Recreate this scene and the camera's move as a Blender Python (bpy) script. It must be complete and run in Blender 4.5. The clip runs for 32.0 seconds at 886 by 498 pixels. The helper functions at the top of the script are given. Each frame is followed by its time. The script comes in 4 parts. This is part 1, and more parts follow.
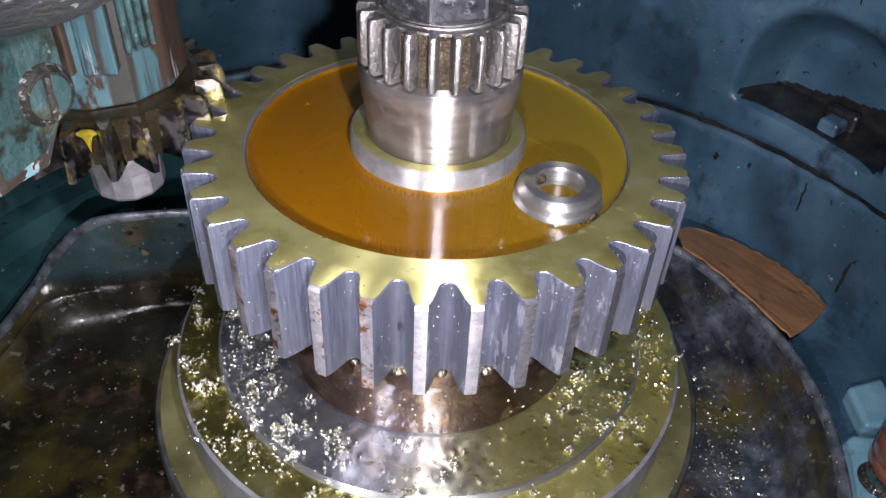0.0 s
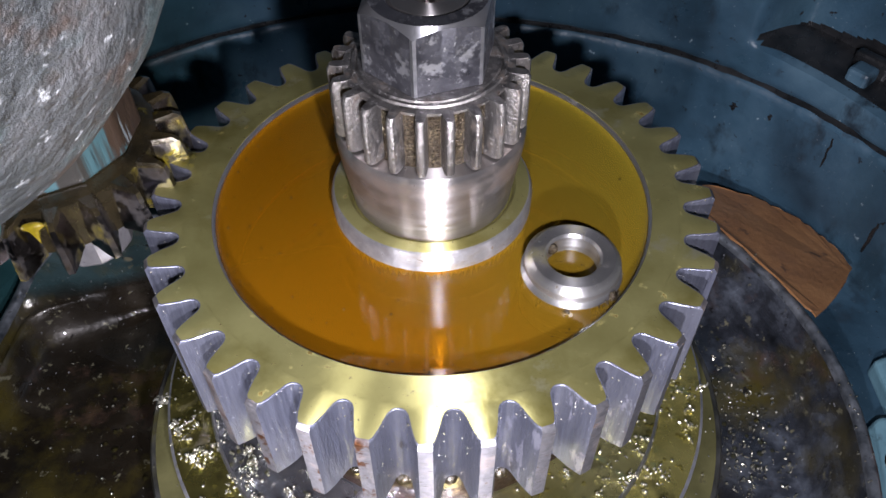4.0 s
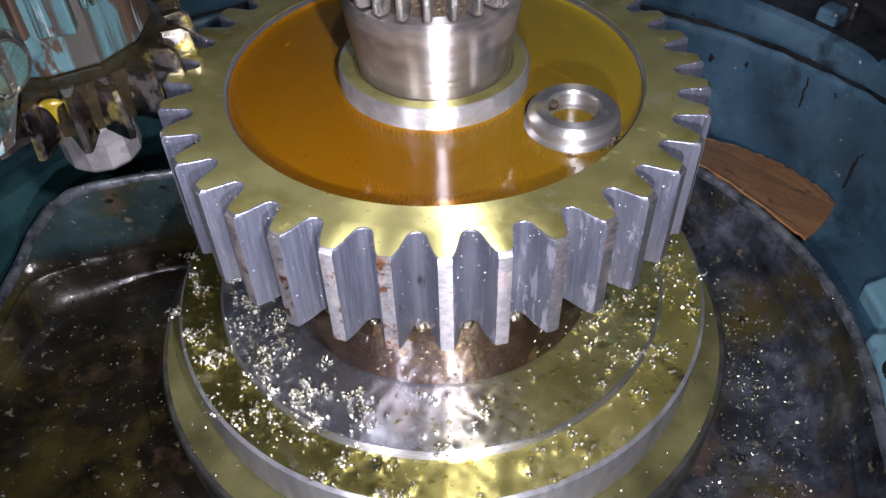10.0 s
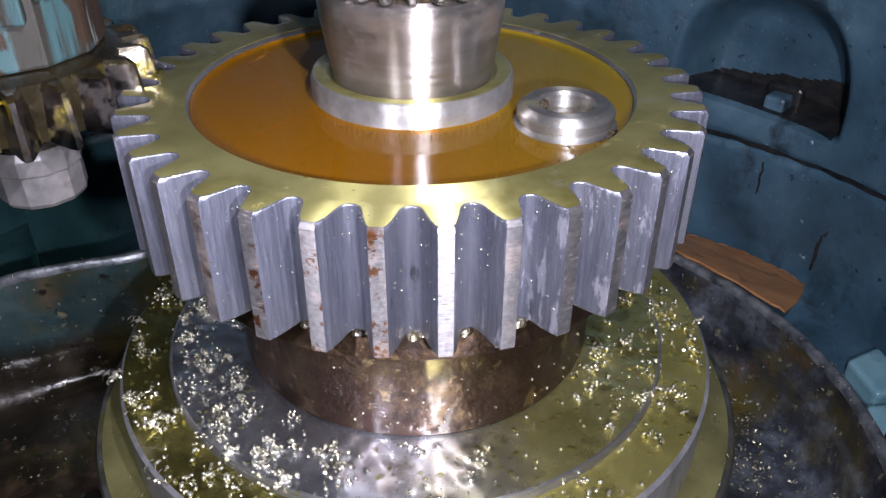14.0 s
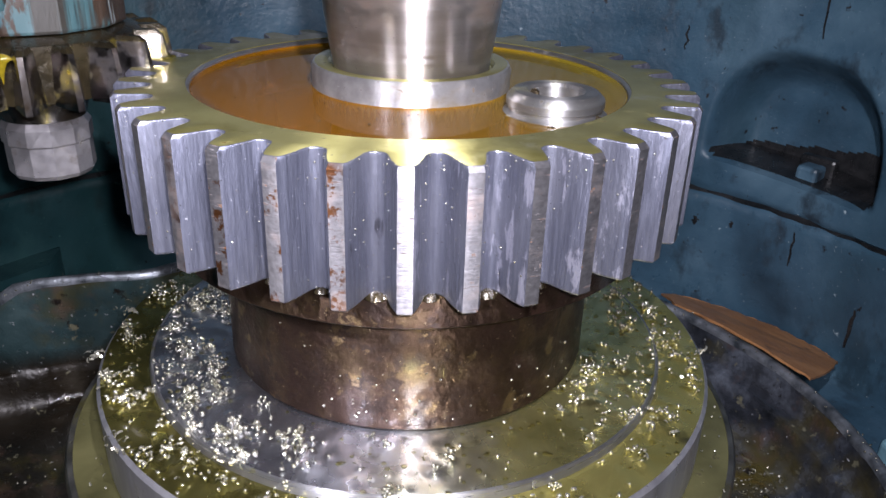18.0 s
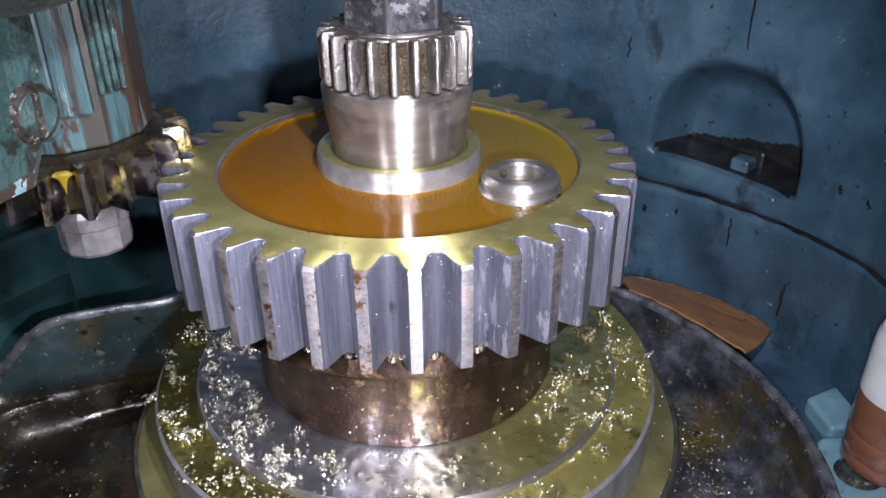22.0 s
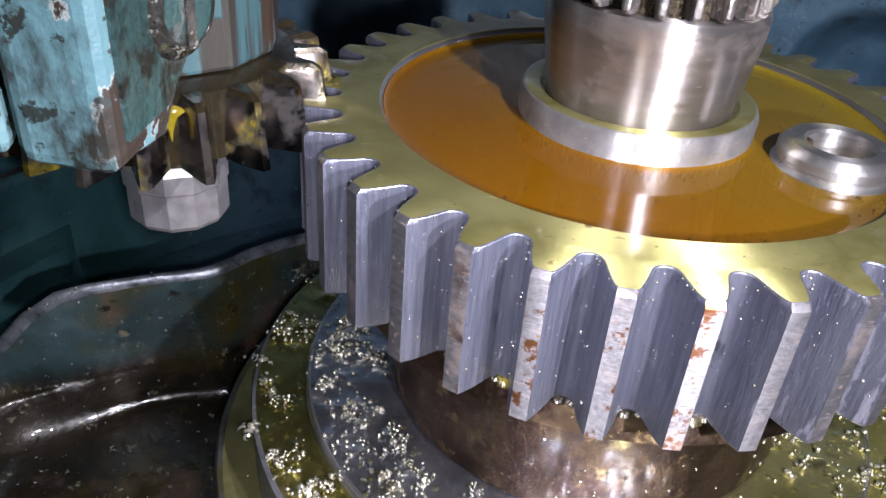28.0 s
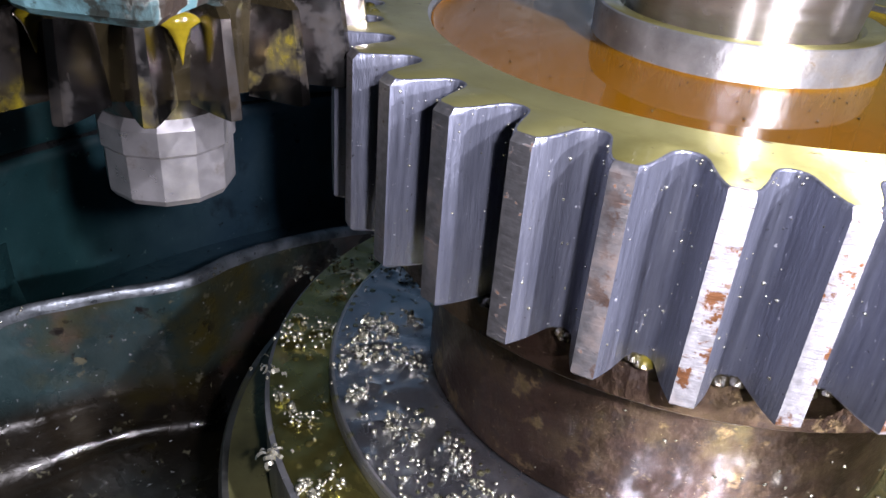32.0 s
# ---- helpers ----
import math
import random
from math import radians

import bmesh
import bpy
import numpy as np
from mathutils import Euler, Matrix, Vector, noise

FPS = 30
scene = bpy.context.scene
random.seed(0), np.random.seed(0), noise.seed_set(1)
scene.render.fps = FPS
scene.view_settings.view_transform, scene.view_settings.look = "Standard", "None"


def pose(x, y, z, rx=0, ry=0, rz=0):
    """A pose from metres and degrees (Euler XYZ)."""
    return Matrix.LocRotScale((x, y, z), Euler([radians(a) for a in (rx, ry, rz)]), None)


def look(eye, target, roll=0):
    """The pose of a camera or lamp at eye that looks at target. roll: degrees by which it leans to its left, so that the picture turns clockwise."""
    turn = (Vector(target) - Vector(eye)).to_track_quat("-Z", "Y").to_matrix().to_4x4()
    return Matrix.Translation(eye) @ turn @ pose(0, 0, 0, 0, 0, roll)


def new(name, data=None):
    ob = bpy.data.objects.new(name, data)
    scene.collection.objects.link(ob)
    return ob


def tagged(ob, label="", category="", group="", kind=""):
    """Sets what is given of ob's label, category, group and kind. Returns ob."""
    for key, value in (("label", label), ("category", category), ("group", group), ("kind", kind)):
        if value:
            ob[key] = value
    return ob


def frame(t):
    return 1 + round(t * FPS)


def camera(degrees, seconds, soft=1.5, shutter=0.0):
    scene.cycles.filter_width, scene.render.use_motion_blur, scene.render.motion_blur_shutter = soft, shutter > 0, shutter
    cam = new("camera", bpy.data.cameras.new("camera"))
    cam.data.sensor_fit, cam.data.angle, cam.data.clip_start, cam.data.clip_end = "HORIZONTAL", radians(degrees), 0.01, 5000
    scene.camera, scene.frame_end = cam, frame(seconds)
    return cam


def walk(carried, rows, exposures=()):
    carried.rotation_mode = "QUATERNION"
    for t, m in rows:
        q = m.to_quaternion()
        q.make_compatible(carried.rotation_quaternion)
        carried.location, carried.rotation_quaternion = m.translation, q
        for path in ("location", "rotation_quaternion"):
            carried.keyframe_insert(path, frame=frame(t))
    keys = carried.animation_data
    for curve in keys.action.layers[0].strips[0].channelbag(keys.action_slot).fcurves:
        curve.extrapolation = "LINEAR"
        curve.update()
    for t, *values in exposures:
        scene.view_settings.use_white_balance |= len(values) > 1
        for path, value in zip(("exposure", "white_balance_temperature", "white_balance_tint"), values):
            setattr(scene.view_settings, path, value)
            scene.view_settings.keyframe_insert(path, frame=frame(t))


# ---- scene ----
cam = camera(58.8, 32.0)
# eye, target and roll; the axis of the gear is the world's z axis, z = 0 is the table's top
PATH = [
    (0, (0.0077, -0.3242, 0.322), (-0.0043, 1.2138, -0.956), 2.9),
    (0.5, (0.0037, -0.3052, 0.322), (-0.0123, 1.2258, -0.965), 2.7),
    (1, (0.0027, -0.2732, 0.322), (-0.0113, 1.2448, -0.98), 2.3),
    (1.5, (0.0037, -0.2472, 0.323), (-0.0193, 1.2468, -1.007), 1.3),
    (2, (0.0007, -0.2322, 0.33), (-0.0203, 1.2218, -1.043), 0.9),
    (2.5, (0.0017, -0.2302, 0.338), (-0.0183, 1.1728, -1.088), 0.5),
    (3, (0.0037, -0.2322, 0.342), (-0.0093, 1.1258, -1.126), 0.3),
    (3.5, (0.0047, -0.2362, 0.349), (-0.0053, 1.1048, -1.135), 0),
    (5.5, (0.0187, -0.2432, 0.36), (0.0037, 1.0678, -1.151), -1.5),
    (6, (0.0237, -0.2432, 0.362), (0.0157, 1.0528, -1.161), -1.8),
    (6.5, (0.0277, -0.2452, 0.362), (0.0107, 1.0388, -1.171), -2.3),
    (7, (0.0237, -0.2492, 0.367), (0.0017, 1.0298, -1.17), -2.5),
    (7.5, (0.0207, -0.2532, 0.371), (0.0007, 1.0288, -1.164), -2.7),
    (8, (0.0167, -0.2582, 0.364), (0.0087, 1.0408, -1.157), -2.5),
    (8.5, (0.0127, -0.2662, 0.355), (0.0137, 1.0448, -1.155), -2.5),
    (9, (0.0077, -0.2792, 0.337), (0.0247, 1.0548, -1.154), -2.3),
    (9.5, (0.0027, -0.2972, 0.325), (0.0197, 1.0708, -1.134), -2.3),
    (10, (-0.0053, -0.3012, 0.311), (0.0267, 1.1128, -1.103), -1.7),
    (10.5, (-0.0103, -0.2972, 0.3), (0.0317, 1.1648, -1.064), -1.4),
    (11, (-0.0083, -0.2942, 0.286), (0.0537, 1.1988, -1.044), -1.1),
    (11.5, (-0.0093, -0.2922, 0.275), (0.0627, 1.2228, -1.029), -1.3),
    (12, (-0.0133, -0.2932, 0.263), (0.0917, 1.2508, -1.003), -0.7),
    (12.5, (-0.0173, -0.2952, 0.253), (0.1107, 1.2758, -0.978), -0.5),
    (13, (-0.0203, -0.3032, 0.25), (0.1437, 1.3068, -0.926), -0.1),
    (13.5, (-0.0223, -0.3072, 0.246), (0.1637, 1.3298, -0.888), -0.1),
    (14, (-0.0253, -0.3122, 0.242), (0.1787, 1.3548, -0.843), 0.2),
    (14.5, (-0.0283, -0.3192, 0.235), (0.1897, 1.3698, -0.813), 0.4),
    (15, (-0.0212, -0.3169, 0.2265), (0.1722, 1.39, -0.7955), 0.7),
    (15.5, (-0.0039, -0.3147, 0.218), (0.1073, 1.4145, -0.778), 1),
    (16, (0.0131, -0.3117, 0.2095), (0.0402, 1.4362, -0.7605), 1.3),
    (16.5, (0.0196, -0.3085, 0.201), (0.0183, 1.4551, -0.743), 1.6),
    (17, (0.017, -0.311, 0.197), (0.0496, 1.4677, -0.717), 1.8),
    (17.5, (0.0116, -0.3211, 0.198), (0.0647, 1.4744, -0.681), 1.9),
    (18, (0.0015, -0.333, 0.198), (0.0796, 1.476, -0.651), 1.9),
    (18.5, (-0.0129, -0.3487, 0.214), (0.0905, 1.4658, -0.623), 1.5),
    (19, (-0.0117, -0.3617, 0.223), (0.0889, 1.4523, -0.613), 1.1),
    (19.5, (-0.0184, -0.3639, 0.233), (0.1245, 1.4342, -0.63), 1.4),
    (20, (-0.0212, -0.3654, 0.236), (0.1456, 1.4125, -0.663), 1.6),
    (20.5, (-0.0231, -0.3719, 0.244), (0.1569, 1.4003, -0.666), 1.7),
    (21, (-0.0228, -0.3789, 0.255), (0.1718, 1.3908, -0.655), 1.4),
    (21.5, (-0.022, -0.3838, 0.268), (0.1739, 1.3729, -0.667), 0.6),
    (22, (-0.0143, -0.3754, 0.275), (0.1528, 1.3661, -0.694), -0.5),
    (22.5, (-0.0205, -0.3694, 0.274), (0.1514, 1.3567, -0.721), -0.4),
    (23, (-0.0198, -0.3733, 0.276), (0.1416, 1.3377, -0.745), -0.6),
    (23.5, (-0.0209, -0.3786, 0.282), (0.1392, 1.3109, -0.777), -0.5),
    (24, (-0.0209, -0.3786, 0.288), (0.1345, 1.2969, -0.792), -0.7),
    (24.5, (-0.0206, -0.3745, 0.29), (0.1239, 1.294, -0.802), -1),
    (25, (-0.029, -0.3729, 0.288), (0.1026, 1.2994, -0.801), -1),
    (25.5, (-0.0449, -0.3635, 0.286), (0.0814, 1.3159, -0.793), -0.7),
    (26, (-0.0607, -0.3429, 0.276), (0.0701, 1.3342, -0.805), 0.1),
    (26.5, (-0.0848, -0.3126, 0.2674), (0.0876, 1.3609, -0.8142), 1.7),
    (28.5, (-0.1117, -0.2398, 0.2192), (0.2095, 1.4051, -0.8721), 4.6),
    (29, (-0.1113, -0.2285, 0.2147), (0.2195, 1.3961, -0.9039), 4.5),
    (29.5, (-0.1168, -0.2198, 0.2065), (0.2361, 1.4005, -0.9115), 5),
    (30, (-0.1214, -0.2134, 0.2018), (0.2364, 1.419, -0.897), 4.8),
    (30.5, (-0.1301, -0.2065, 0.1925), (0.2585, 1.4129, -0.9151), 5.1),
    (31, (-0.1334, -0.2024, 0.186), (0.2773, 1.4299, -0.8943), 5),
    (31.5, (-0.1377, -0.2021, 0.1816), (0.289, 1.4454, -0.8689), 4.6),
    (32, (-0.142, -0.2086, 0.1787), (0.3199, 1.4584, -0.8252), 4.7),
]
# the camera's own exposure drifts a little
walk(cam, [(t, look(eye, target, roll)) for t, eye, target, roll in PATH],
     [(0, 0.17), (2, 0.2), (3, 0.06), (8, 0.02), (10, 0.04), (14, 0.0), (19, 0.04), (22, 0.16), (24, 0.2), (27, 0.24), (29, 0.2), (32, 0.32)])

# ---- light: stand-ins for one torch carried by the viewer, dim hall lamps overhead ----
world = bpy.data.worlds.new("hall_air")
scene.world = world
world.use_nodes = True
world.node_tree.nodes["Background"].inputs[0].default_value = (0.55, 0.7, 1.0, 1)
world.node_tree.nodes["Background"].inputs[1].default_value = 0.002


def lamp(name, kind, where, target, watts, colour, **kw):
    data = bpy.data.lights.new(name, kind)
    data.energy, data.color = watts, colour
    ob = new(name, data)
    ob.matrix_world = look(where, target)
    for k, v in kw.items():
        if k == "size":
            if kind == "AREA":
                data.size = v
            else:
                data.shadow_soft_size = v
        elif k == "spot":
            data.spot_size, data.spot_blend = radians(v), 1.0
        elif k == "size_y":
            data.shape, data.size_y = "RECTANGLE", v
    return ob


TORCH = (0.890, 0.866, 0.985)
# three spots added along the camera's way stand in for the moving torch
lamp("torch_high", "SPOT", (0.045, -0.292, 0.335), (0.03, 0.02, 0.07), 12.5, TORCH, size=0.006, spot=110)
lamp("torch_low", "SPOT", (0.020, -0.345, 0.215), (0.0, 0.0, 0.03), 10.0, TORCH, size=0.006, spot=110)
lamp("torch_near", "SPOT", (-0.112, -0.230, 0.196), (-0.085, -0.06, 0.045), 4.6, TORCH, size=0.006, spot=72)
lamp("hall_lamp_left", "AREA", (-0.85, -0.65, 0.75), (0, 0, 0.05), 0.14, (0.9, 0.94, 1.0), size=0.035, size_y=0.6)
lamp("hall_lamp_right", "AREA", (0.95, -0.25, 0.75), (0, 0, 0.05), 0.14, (0.9, 0.94, 1.0), size=0.035, size_y=0.6)


# ---- materials ----
def nodes_of(name):
    m = bpy.data.materials.new(name)
    m.use_nodes = True
    nt = m.node_tree
    return m, nt, nt.nodes["Principled BSDF"]


def noise_node(nt, scale, detail=6.0, rough=0.55, stretch=(1, 1, 1), shift=(0, 0, 0), coords="Position"):
    tc = nt.nodes.new("ShaderNodeNewGeometry")
    mp = nt.nodes.new("ShaderNodeMapping")
    mp.inputs["Scale"].default_value = stretch
    mp.inputs["Location"].default_value = shift
    nt.links.new(tc.outputs[coords], mp.inputs[0])
    n = nt.nodes.new("ShaderNodeTexNoise")
    n.inputs["Scale"].default_value = scale
    n.inputs["Detail"].default_value = detail
    n.inputs["Roughness"].default_value = rough
    nt.links.new(mp.outputs[0], n.inputs["Vector"])
    return n.outputs[0]


def ramp(nt, src, stops):
    r = nt.nodes.new("ShaderNodeValToRGB")
    el = r.color_ramp.elements
    el[0].position, el[0].color = stops[0][0], (*stops[0][1], 1)
    el[1].position, el[1].color = stops[-1][0], (*stops[-1][1], 1)
    for p, c in stops[1:-1]:
        e = el.new(p)
        e.color = (*c, 1)
    nt.links.new(src, r.inputs[0])
    return r.outputs[0]


def mix(nt, fac, a, b):
    m = nt.nodes.new("ShaderNodeMix")
    m.data_type = "RGBA"
    for sock, v in ((0, fac), (6, a), (7, b)):
        if isinstance(v, tuple):
            m.inputs[sock].default_value = (*v, 1)
        elif isinstance(v, float):
            m.inputs[sock].default_value = v
        else:
            nt.links.new(v, m.inputs[sock])
    return m.outputs[2]


def grey(v):
    return (v, v, v)


def bump(nt, bsdf, src, strength, dist):
    b = nt.nodes.new("ShaderNodeBump")
    b.inputs["Strength"].default_value = strength
    b.inputs["Distance"].default_value = dist
    nt.links.new(src, b.inputs["Height"])
    nt.links.new(b.outputs[0], bsdf.inputs["Normal"])


def turned_grain(nt, p, amount, centre=(0, 0, 0)):
    """Fine lathe grooves round the world's z axis: the gloss spreads across them."""
    g = nt.nodes.new("ShaderNodeNewGeometry")
    around = nt.nodes.new("ShaderNodeVectorMath")
    around.operation = "CROSS_PRODUCT"
    around.inputs[0].default_value = (0, 0, 1)
    from_axis = nt.nodes.new("ShaderNodeVectorMath")
    from_axis.operation = "SUBTRACT"
    nt.links.new(g.outputs["Position"], from_axis.inputs[0])
    from_axis.inputs[1].default_value = centre
    nt.links.new(from_axis.outputs[0], around.inputs[1])
    across = nt.nodes.new("ShaderNodeVectorMath")
    across.operation = "CROSS_PRODUCT"
    nt.links.new(around.outputs[0], across.inputs[0])
    nt.links.new(g.outputs["Normal"], across.inputs[1])
    unit = nt.nodes.new("ShaderNodeVectorMath")
    unit.operation = "NORMALIZE"
    nt.links.new(across.outputs[0], unit.inputs[0])
    nt.links.new(unit.outputs[0], p.inputs["Tangent"])
    p.inputs["Anisotropic"].default_value = amount


def surface(name, stops, scale, rough=(0.3, 0.5), metal=0.0, stretch=(1, 1, 1), spots=None, bump_at=None, coat=0.0, coat_rough=0.05, coat_tint=None, spec=0.5, vary=0.0, detail=6.0, lathe_cut=0.0, cut_round=(0, 0, 0)):
    """A procedural surface. stops: colour ramp over a noise; spots: (scale, low, high, colour, roughness, metal, stretch)."""
    m, nt, p = nodes_of(name)
    n = noise_node(nt, scale, detail, stretch=stretch)
    col = ramp(nt, n, stops)
    rgh = ramp(nt, noise_node(nt, scale * 2.3, stretch=stretch, shift=(3, 1, 2)), [(0.3, grey(rough[0])), (0.7, grey(rough[1]))])
    met = None
    if vary:
        oi = nt.nodes.new("ShaderNodeObjectInfo")
        col = mix(nt, ramp(nt, oi.outputs["Random"], [(0.0, grey(0.0)), (1.0, grey(vary))]), col, tuple(0.45 * c for c in stops[0][1]))
    for k, s in enumerate(spots or ()):
        sc, lo, hi, c, r, mt, st = s
        f = ramp(nt, noise_node(nt, sc, 8.0, 0.62, st, (5.1 + sc * 0.37, 2.2, 7.7 - sc * 0.11)), [(lo, grey(0)), (hi, grey(1))])
        col = mix(nt, f, col, c)
        rgh = mix(nt, f, rgh, grey(r))
        met = mix(nt, f, met if met is not None else grey(metal), grey(mt))
    nt.links.new(col, p.inputs["Base Color"])
    nt.links.new(rgh, p.inputs["Roughness"])
    if met is not None:
        nt.links.new(met, p.inputs["Metallic"])
    else:
        p.inputs["Metallic"].default_value = metal
    p.inputs["Specular IOR Level"].default_value = spec
    if lathe_cut:
        turned_grain(nt, p, lathe_cut, cut_round)
    if coat:
        p.inputs["Coat Weight"].default_value = coat
        p.inputs["Coat Roughness"].default_value = coat_rough
        if coat_tint:
            p.inputs["Coat Tint"].default_value = (*coat_tint, 1)
    if bump_at:
        sc, strength, dist, st = bump_at
        bump(nt, p, noise_node(nt, sc, 7.0, 0.6, st, (1, 9, 4)), strength, dist)
    return m


def drift(nt, along, low, high, scale, ragged):
    """0 to 1 along a direction, with a ragged border: how far a film, stain or tone reaches."""
    pos = nt.nodes.new("ShaderNodeNewGeometry")
    dot = nt.nodes.new("ShaderNodeVectorMath")
    dot.operation = "DOT_PRODUCT"
    nt.links.new(pos.outputs["Position"], dot.inputs[0])
    dot.inputs[1].default_value = along
    add = nt.nodes.new("ShaderNodeMath")
    add.operation = "MULTIPLY_ADD"
    nt.links.new(noise_node(nt, scale, 8.0, 0.65, shift=(2, 5, 1)), add.inputs[0])
    add.inputs[1].default_value = ragged
    nt.links.new(dot.outputs["Value"], add.inputs[2])
    fit = nt.nodes.new("ShaderNodeMapRange")
    nt.links.new(add.outputs[0], fit.inputs[0])
    fit.inputs[1].default_value = low + ragged * 0.5
    fit.inputs[2].default_value = high + ragged * 0.5
    return fit.outputs[0]


def oily_plate(name, steel, oil, rough, metal, along, low, high):
    """Turned steel, part bare and part under yellow oil that dimples round the chips."""
    m, nt, p = nodes_of(name)
    bare = ramp(nt, noise_node(nt, 35), [(0.3, steel[0]), (0.7, steel[1])])
    wet = ramp(nt, noise_node(nt, 20, shift=(4, 4, 4)), [(0.3, oil[0]), (0.7, oil[1])])
    reach = drift(nt, along, low, high, 30, 0.12)
    col = mix(nt, reach, bare, wet)
    f = ramp(nt, noise_node(nt, 40, 8.0, shift=(9, 1, 1)), [(0.60, grey(0)), (0.72, grey(1))])
    col = mix(nt, f, col, (0.10, 0.09, 0.045))
    nt.links.new(col, p.inputs["Base Color"])
    nt.links.new(ramp(nt, noise_node(nt, 60), [(0.3, grey(rough[0])), (0.7, grey(rough[1]))]), p.inputs["Roughness"])
    nt.links.new(mix(nt, reach, grey(0.97), grey(metal)), p.inputs["Metallic"])
    p.inputs["Coat Weight"].default_value = 1.0
    p.inputs["Coat Roughness"].default_value = 0.03
    turned_grain(nt, p, 0.93)
    bump(nt, p, noise_node(nt, 110, 5.0), 0.12, 0.0012)
    return m


ROUND = (1, 1, 1)
UP = (1, 1, 0.05)
TURNED = (0.06, 0.06, 1)
# the finest bright specks are glints of oil drops, painted in
M_FLANK = surface("planed_steel_flank", [(0.3, (0.097, 0.102, 0.136)), (0.7, (0.178, 0.188, 0.242))], 700, (0.32, 0.46), 0.76, UP,
                  [(24, 0.46, 0.68, (0.19, 0.195, 0.235), 0.38, 0.78, (1, 1, 0.5)), (300, 0.66, 0.74, (0.34, 0.34, 0.41), 0.42, 0.6, (1, 1, 0.2)), (160, 0.66, 0.72, (0.06, 0.06, 0.075), 0.4, 0.8, (1, 1, 0.3)), (640, 0.67, 0.71, (0.55, 0.55, 0.6), 0.3, 0.6, ROUND), (700, 0.66, 0.70, (0.02, 0.02, 0.025), 0.4, 0.3, ROUND)], (700, 0.6, 0.0007, (1, 1, 0.18)), vary=0.3, coat=0.4, coat_rough=0.14)
M_TIP = surface("turned_steel_tip", [(0.3, (0.171, 0.165, 0.173)), (0.7, (0.273, 0.266, 0.279))], 500, (0.38, 0.50), 0.90, ROUND,
                [(60, 0.52, 0.70, (0.21, 0.165, 0.145), 0.55, 0.7, ROUND), (300, 0.64, 0.67, (0.075, 0.040, 0.024), 0.8, 0.0, ROUND), (330, 0.62, 0.66, (0.05, 0.035, 0.03), 0.7, 0.0, (0.4, 0.4, 2.5))], (900, 0.4, 0.0004, TURNED), lathe_cut=0.8)
M_FILM = surface("oil_film_on_steel", [(0.3, (0.29, 0.265, 0.095)), (0.7, (0.47, 0.44, 0.185))], 28, (0.40, 0.56), 0.84, ROUND,
                 [(20, 0.52, 0.66, (0.25, 0.222, 0.065), 0.4, 0.84, ROUND), (26, 0.60, 0.70, (0.55, 0.53, 0.37), 0.44, 0.88, ROUND), (150, 0.65, 0.70, (0.06, 0.04, 0.01), 0.5, 0.0, ROUND), (420, 0.67, 0.70, (0.04, 0.03, 0.01), 0.5, 0.0, ROUND)], (30, 0.35, 0.0012, ROUND), coat=0.6, coat_rough=0.06, lathe_cut=0.95)
M_COLLAR = surface("bright_collar_steel", [(0.3, (0.25, 0.245, 0.245)), (0.7, (0.40, 0.395, 0.39))], 300, (0.34, 0.48), 0.92, TURNED, [(50, 0.54, 0.66, (0.34, 0.315, 0.19), 0.4, 0.8, ROUND), (240, 0.62, 0.70, (0.10, 0.085, 0.06), 0.45, 0.5, ROUND), (500, 0.66, 0.70, (0.75, 0.75, 0.75), 0.3, 0.9, ROUND)], (500, 0.25, 0.0004, ROUND), lathe_cut=0.75, cut_round=(0.055, -0.04, 0))
M_RIM = surface("bare_turned_steel", [(0.3, (0.42, 0.42, 0.44)), (0.7, (0.58, 0.58, 0.6))], 300, (0.34, 0.46), 0.95, TURNED, [(120, 0.62, 0.72, (0.22, 0.2, 0.15), 0.45, 0.7, ROUND)], (1800, 0.15, 0.0002, TURNED), lathe_cut=0.97)
M_HUB = surface("worn_hub_steel", [(0.3, (0.286, 0.280, 0.286)), (0.7, (0.481, 0.474, 0.481))], 120, (0.36, 0.5), 0.85, ROUND, [(70, 0.55, 0.7, (0.26, 0.22, 0.16), 0.45, 0.7, (0.6, 0.6, 1)), (230, 0.62, 0.68, (0.12, 0.085, 0.05), 0.5, 0.3, ROUND), (420, 0.66, 0.7, (0.7, 0.7, 0.7), 0.3, 0.9, ROUND)], (300, 0.35, 0.0005, ROUND), lathe_cut=0.93)
M_ARBOR = surface("ground_arbor_steel", [(0.3, (0.37, 0.335, 0.315)), (0.7, (0.56, 0.535, 0.53))], 160, (0.28, 0.42), 0.95, TURNED,
                  [(60, 0.52, 0.72, (0.34, 0.25, 0.20), 0.42, 0.8, (0.5, 0.5, 1)), (260, 0.64, 0.69, (0.14, 0.11, 0.09), 0.45, 0.6, ROUND), (500, 0.68, 0.71, (0.75, 0.74, 0.72), 0.3, 0.9, (0.3, 0.3, 1))], (700, 0.3, 0.0003, (0.2, 0.2, 1)), lathe_cut=0.97)
M_SPLINE = surface("worn_spline_steel", [(0.3, (0.083, 0.077, 0.073)), (0.7, (0.265, 0.252, 0.243))], 200, (0.28, 0.45), 0.9, UP,
                   [(170, 0.52, 0.64, (0.085, 0.068, 0.055), 0.5, 0.4, (1, 1, 0.5)), (500, 0.60, 0.68, (0.6, 0.58, 0.56), 0.3, 0.9, ROUND)], (600, 0.8, 0.0008, ROUND))
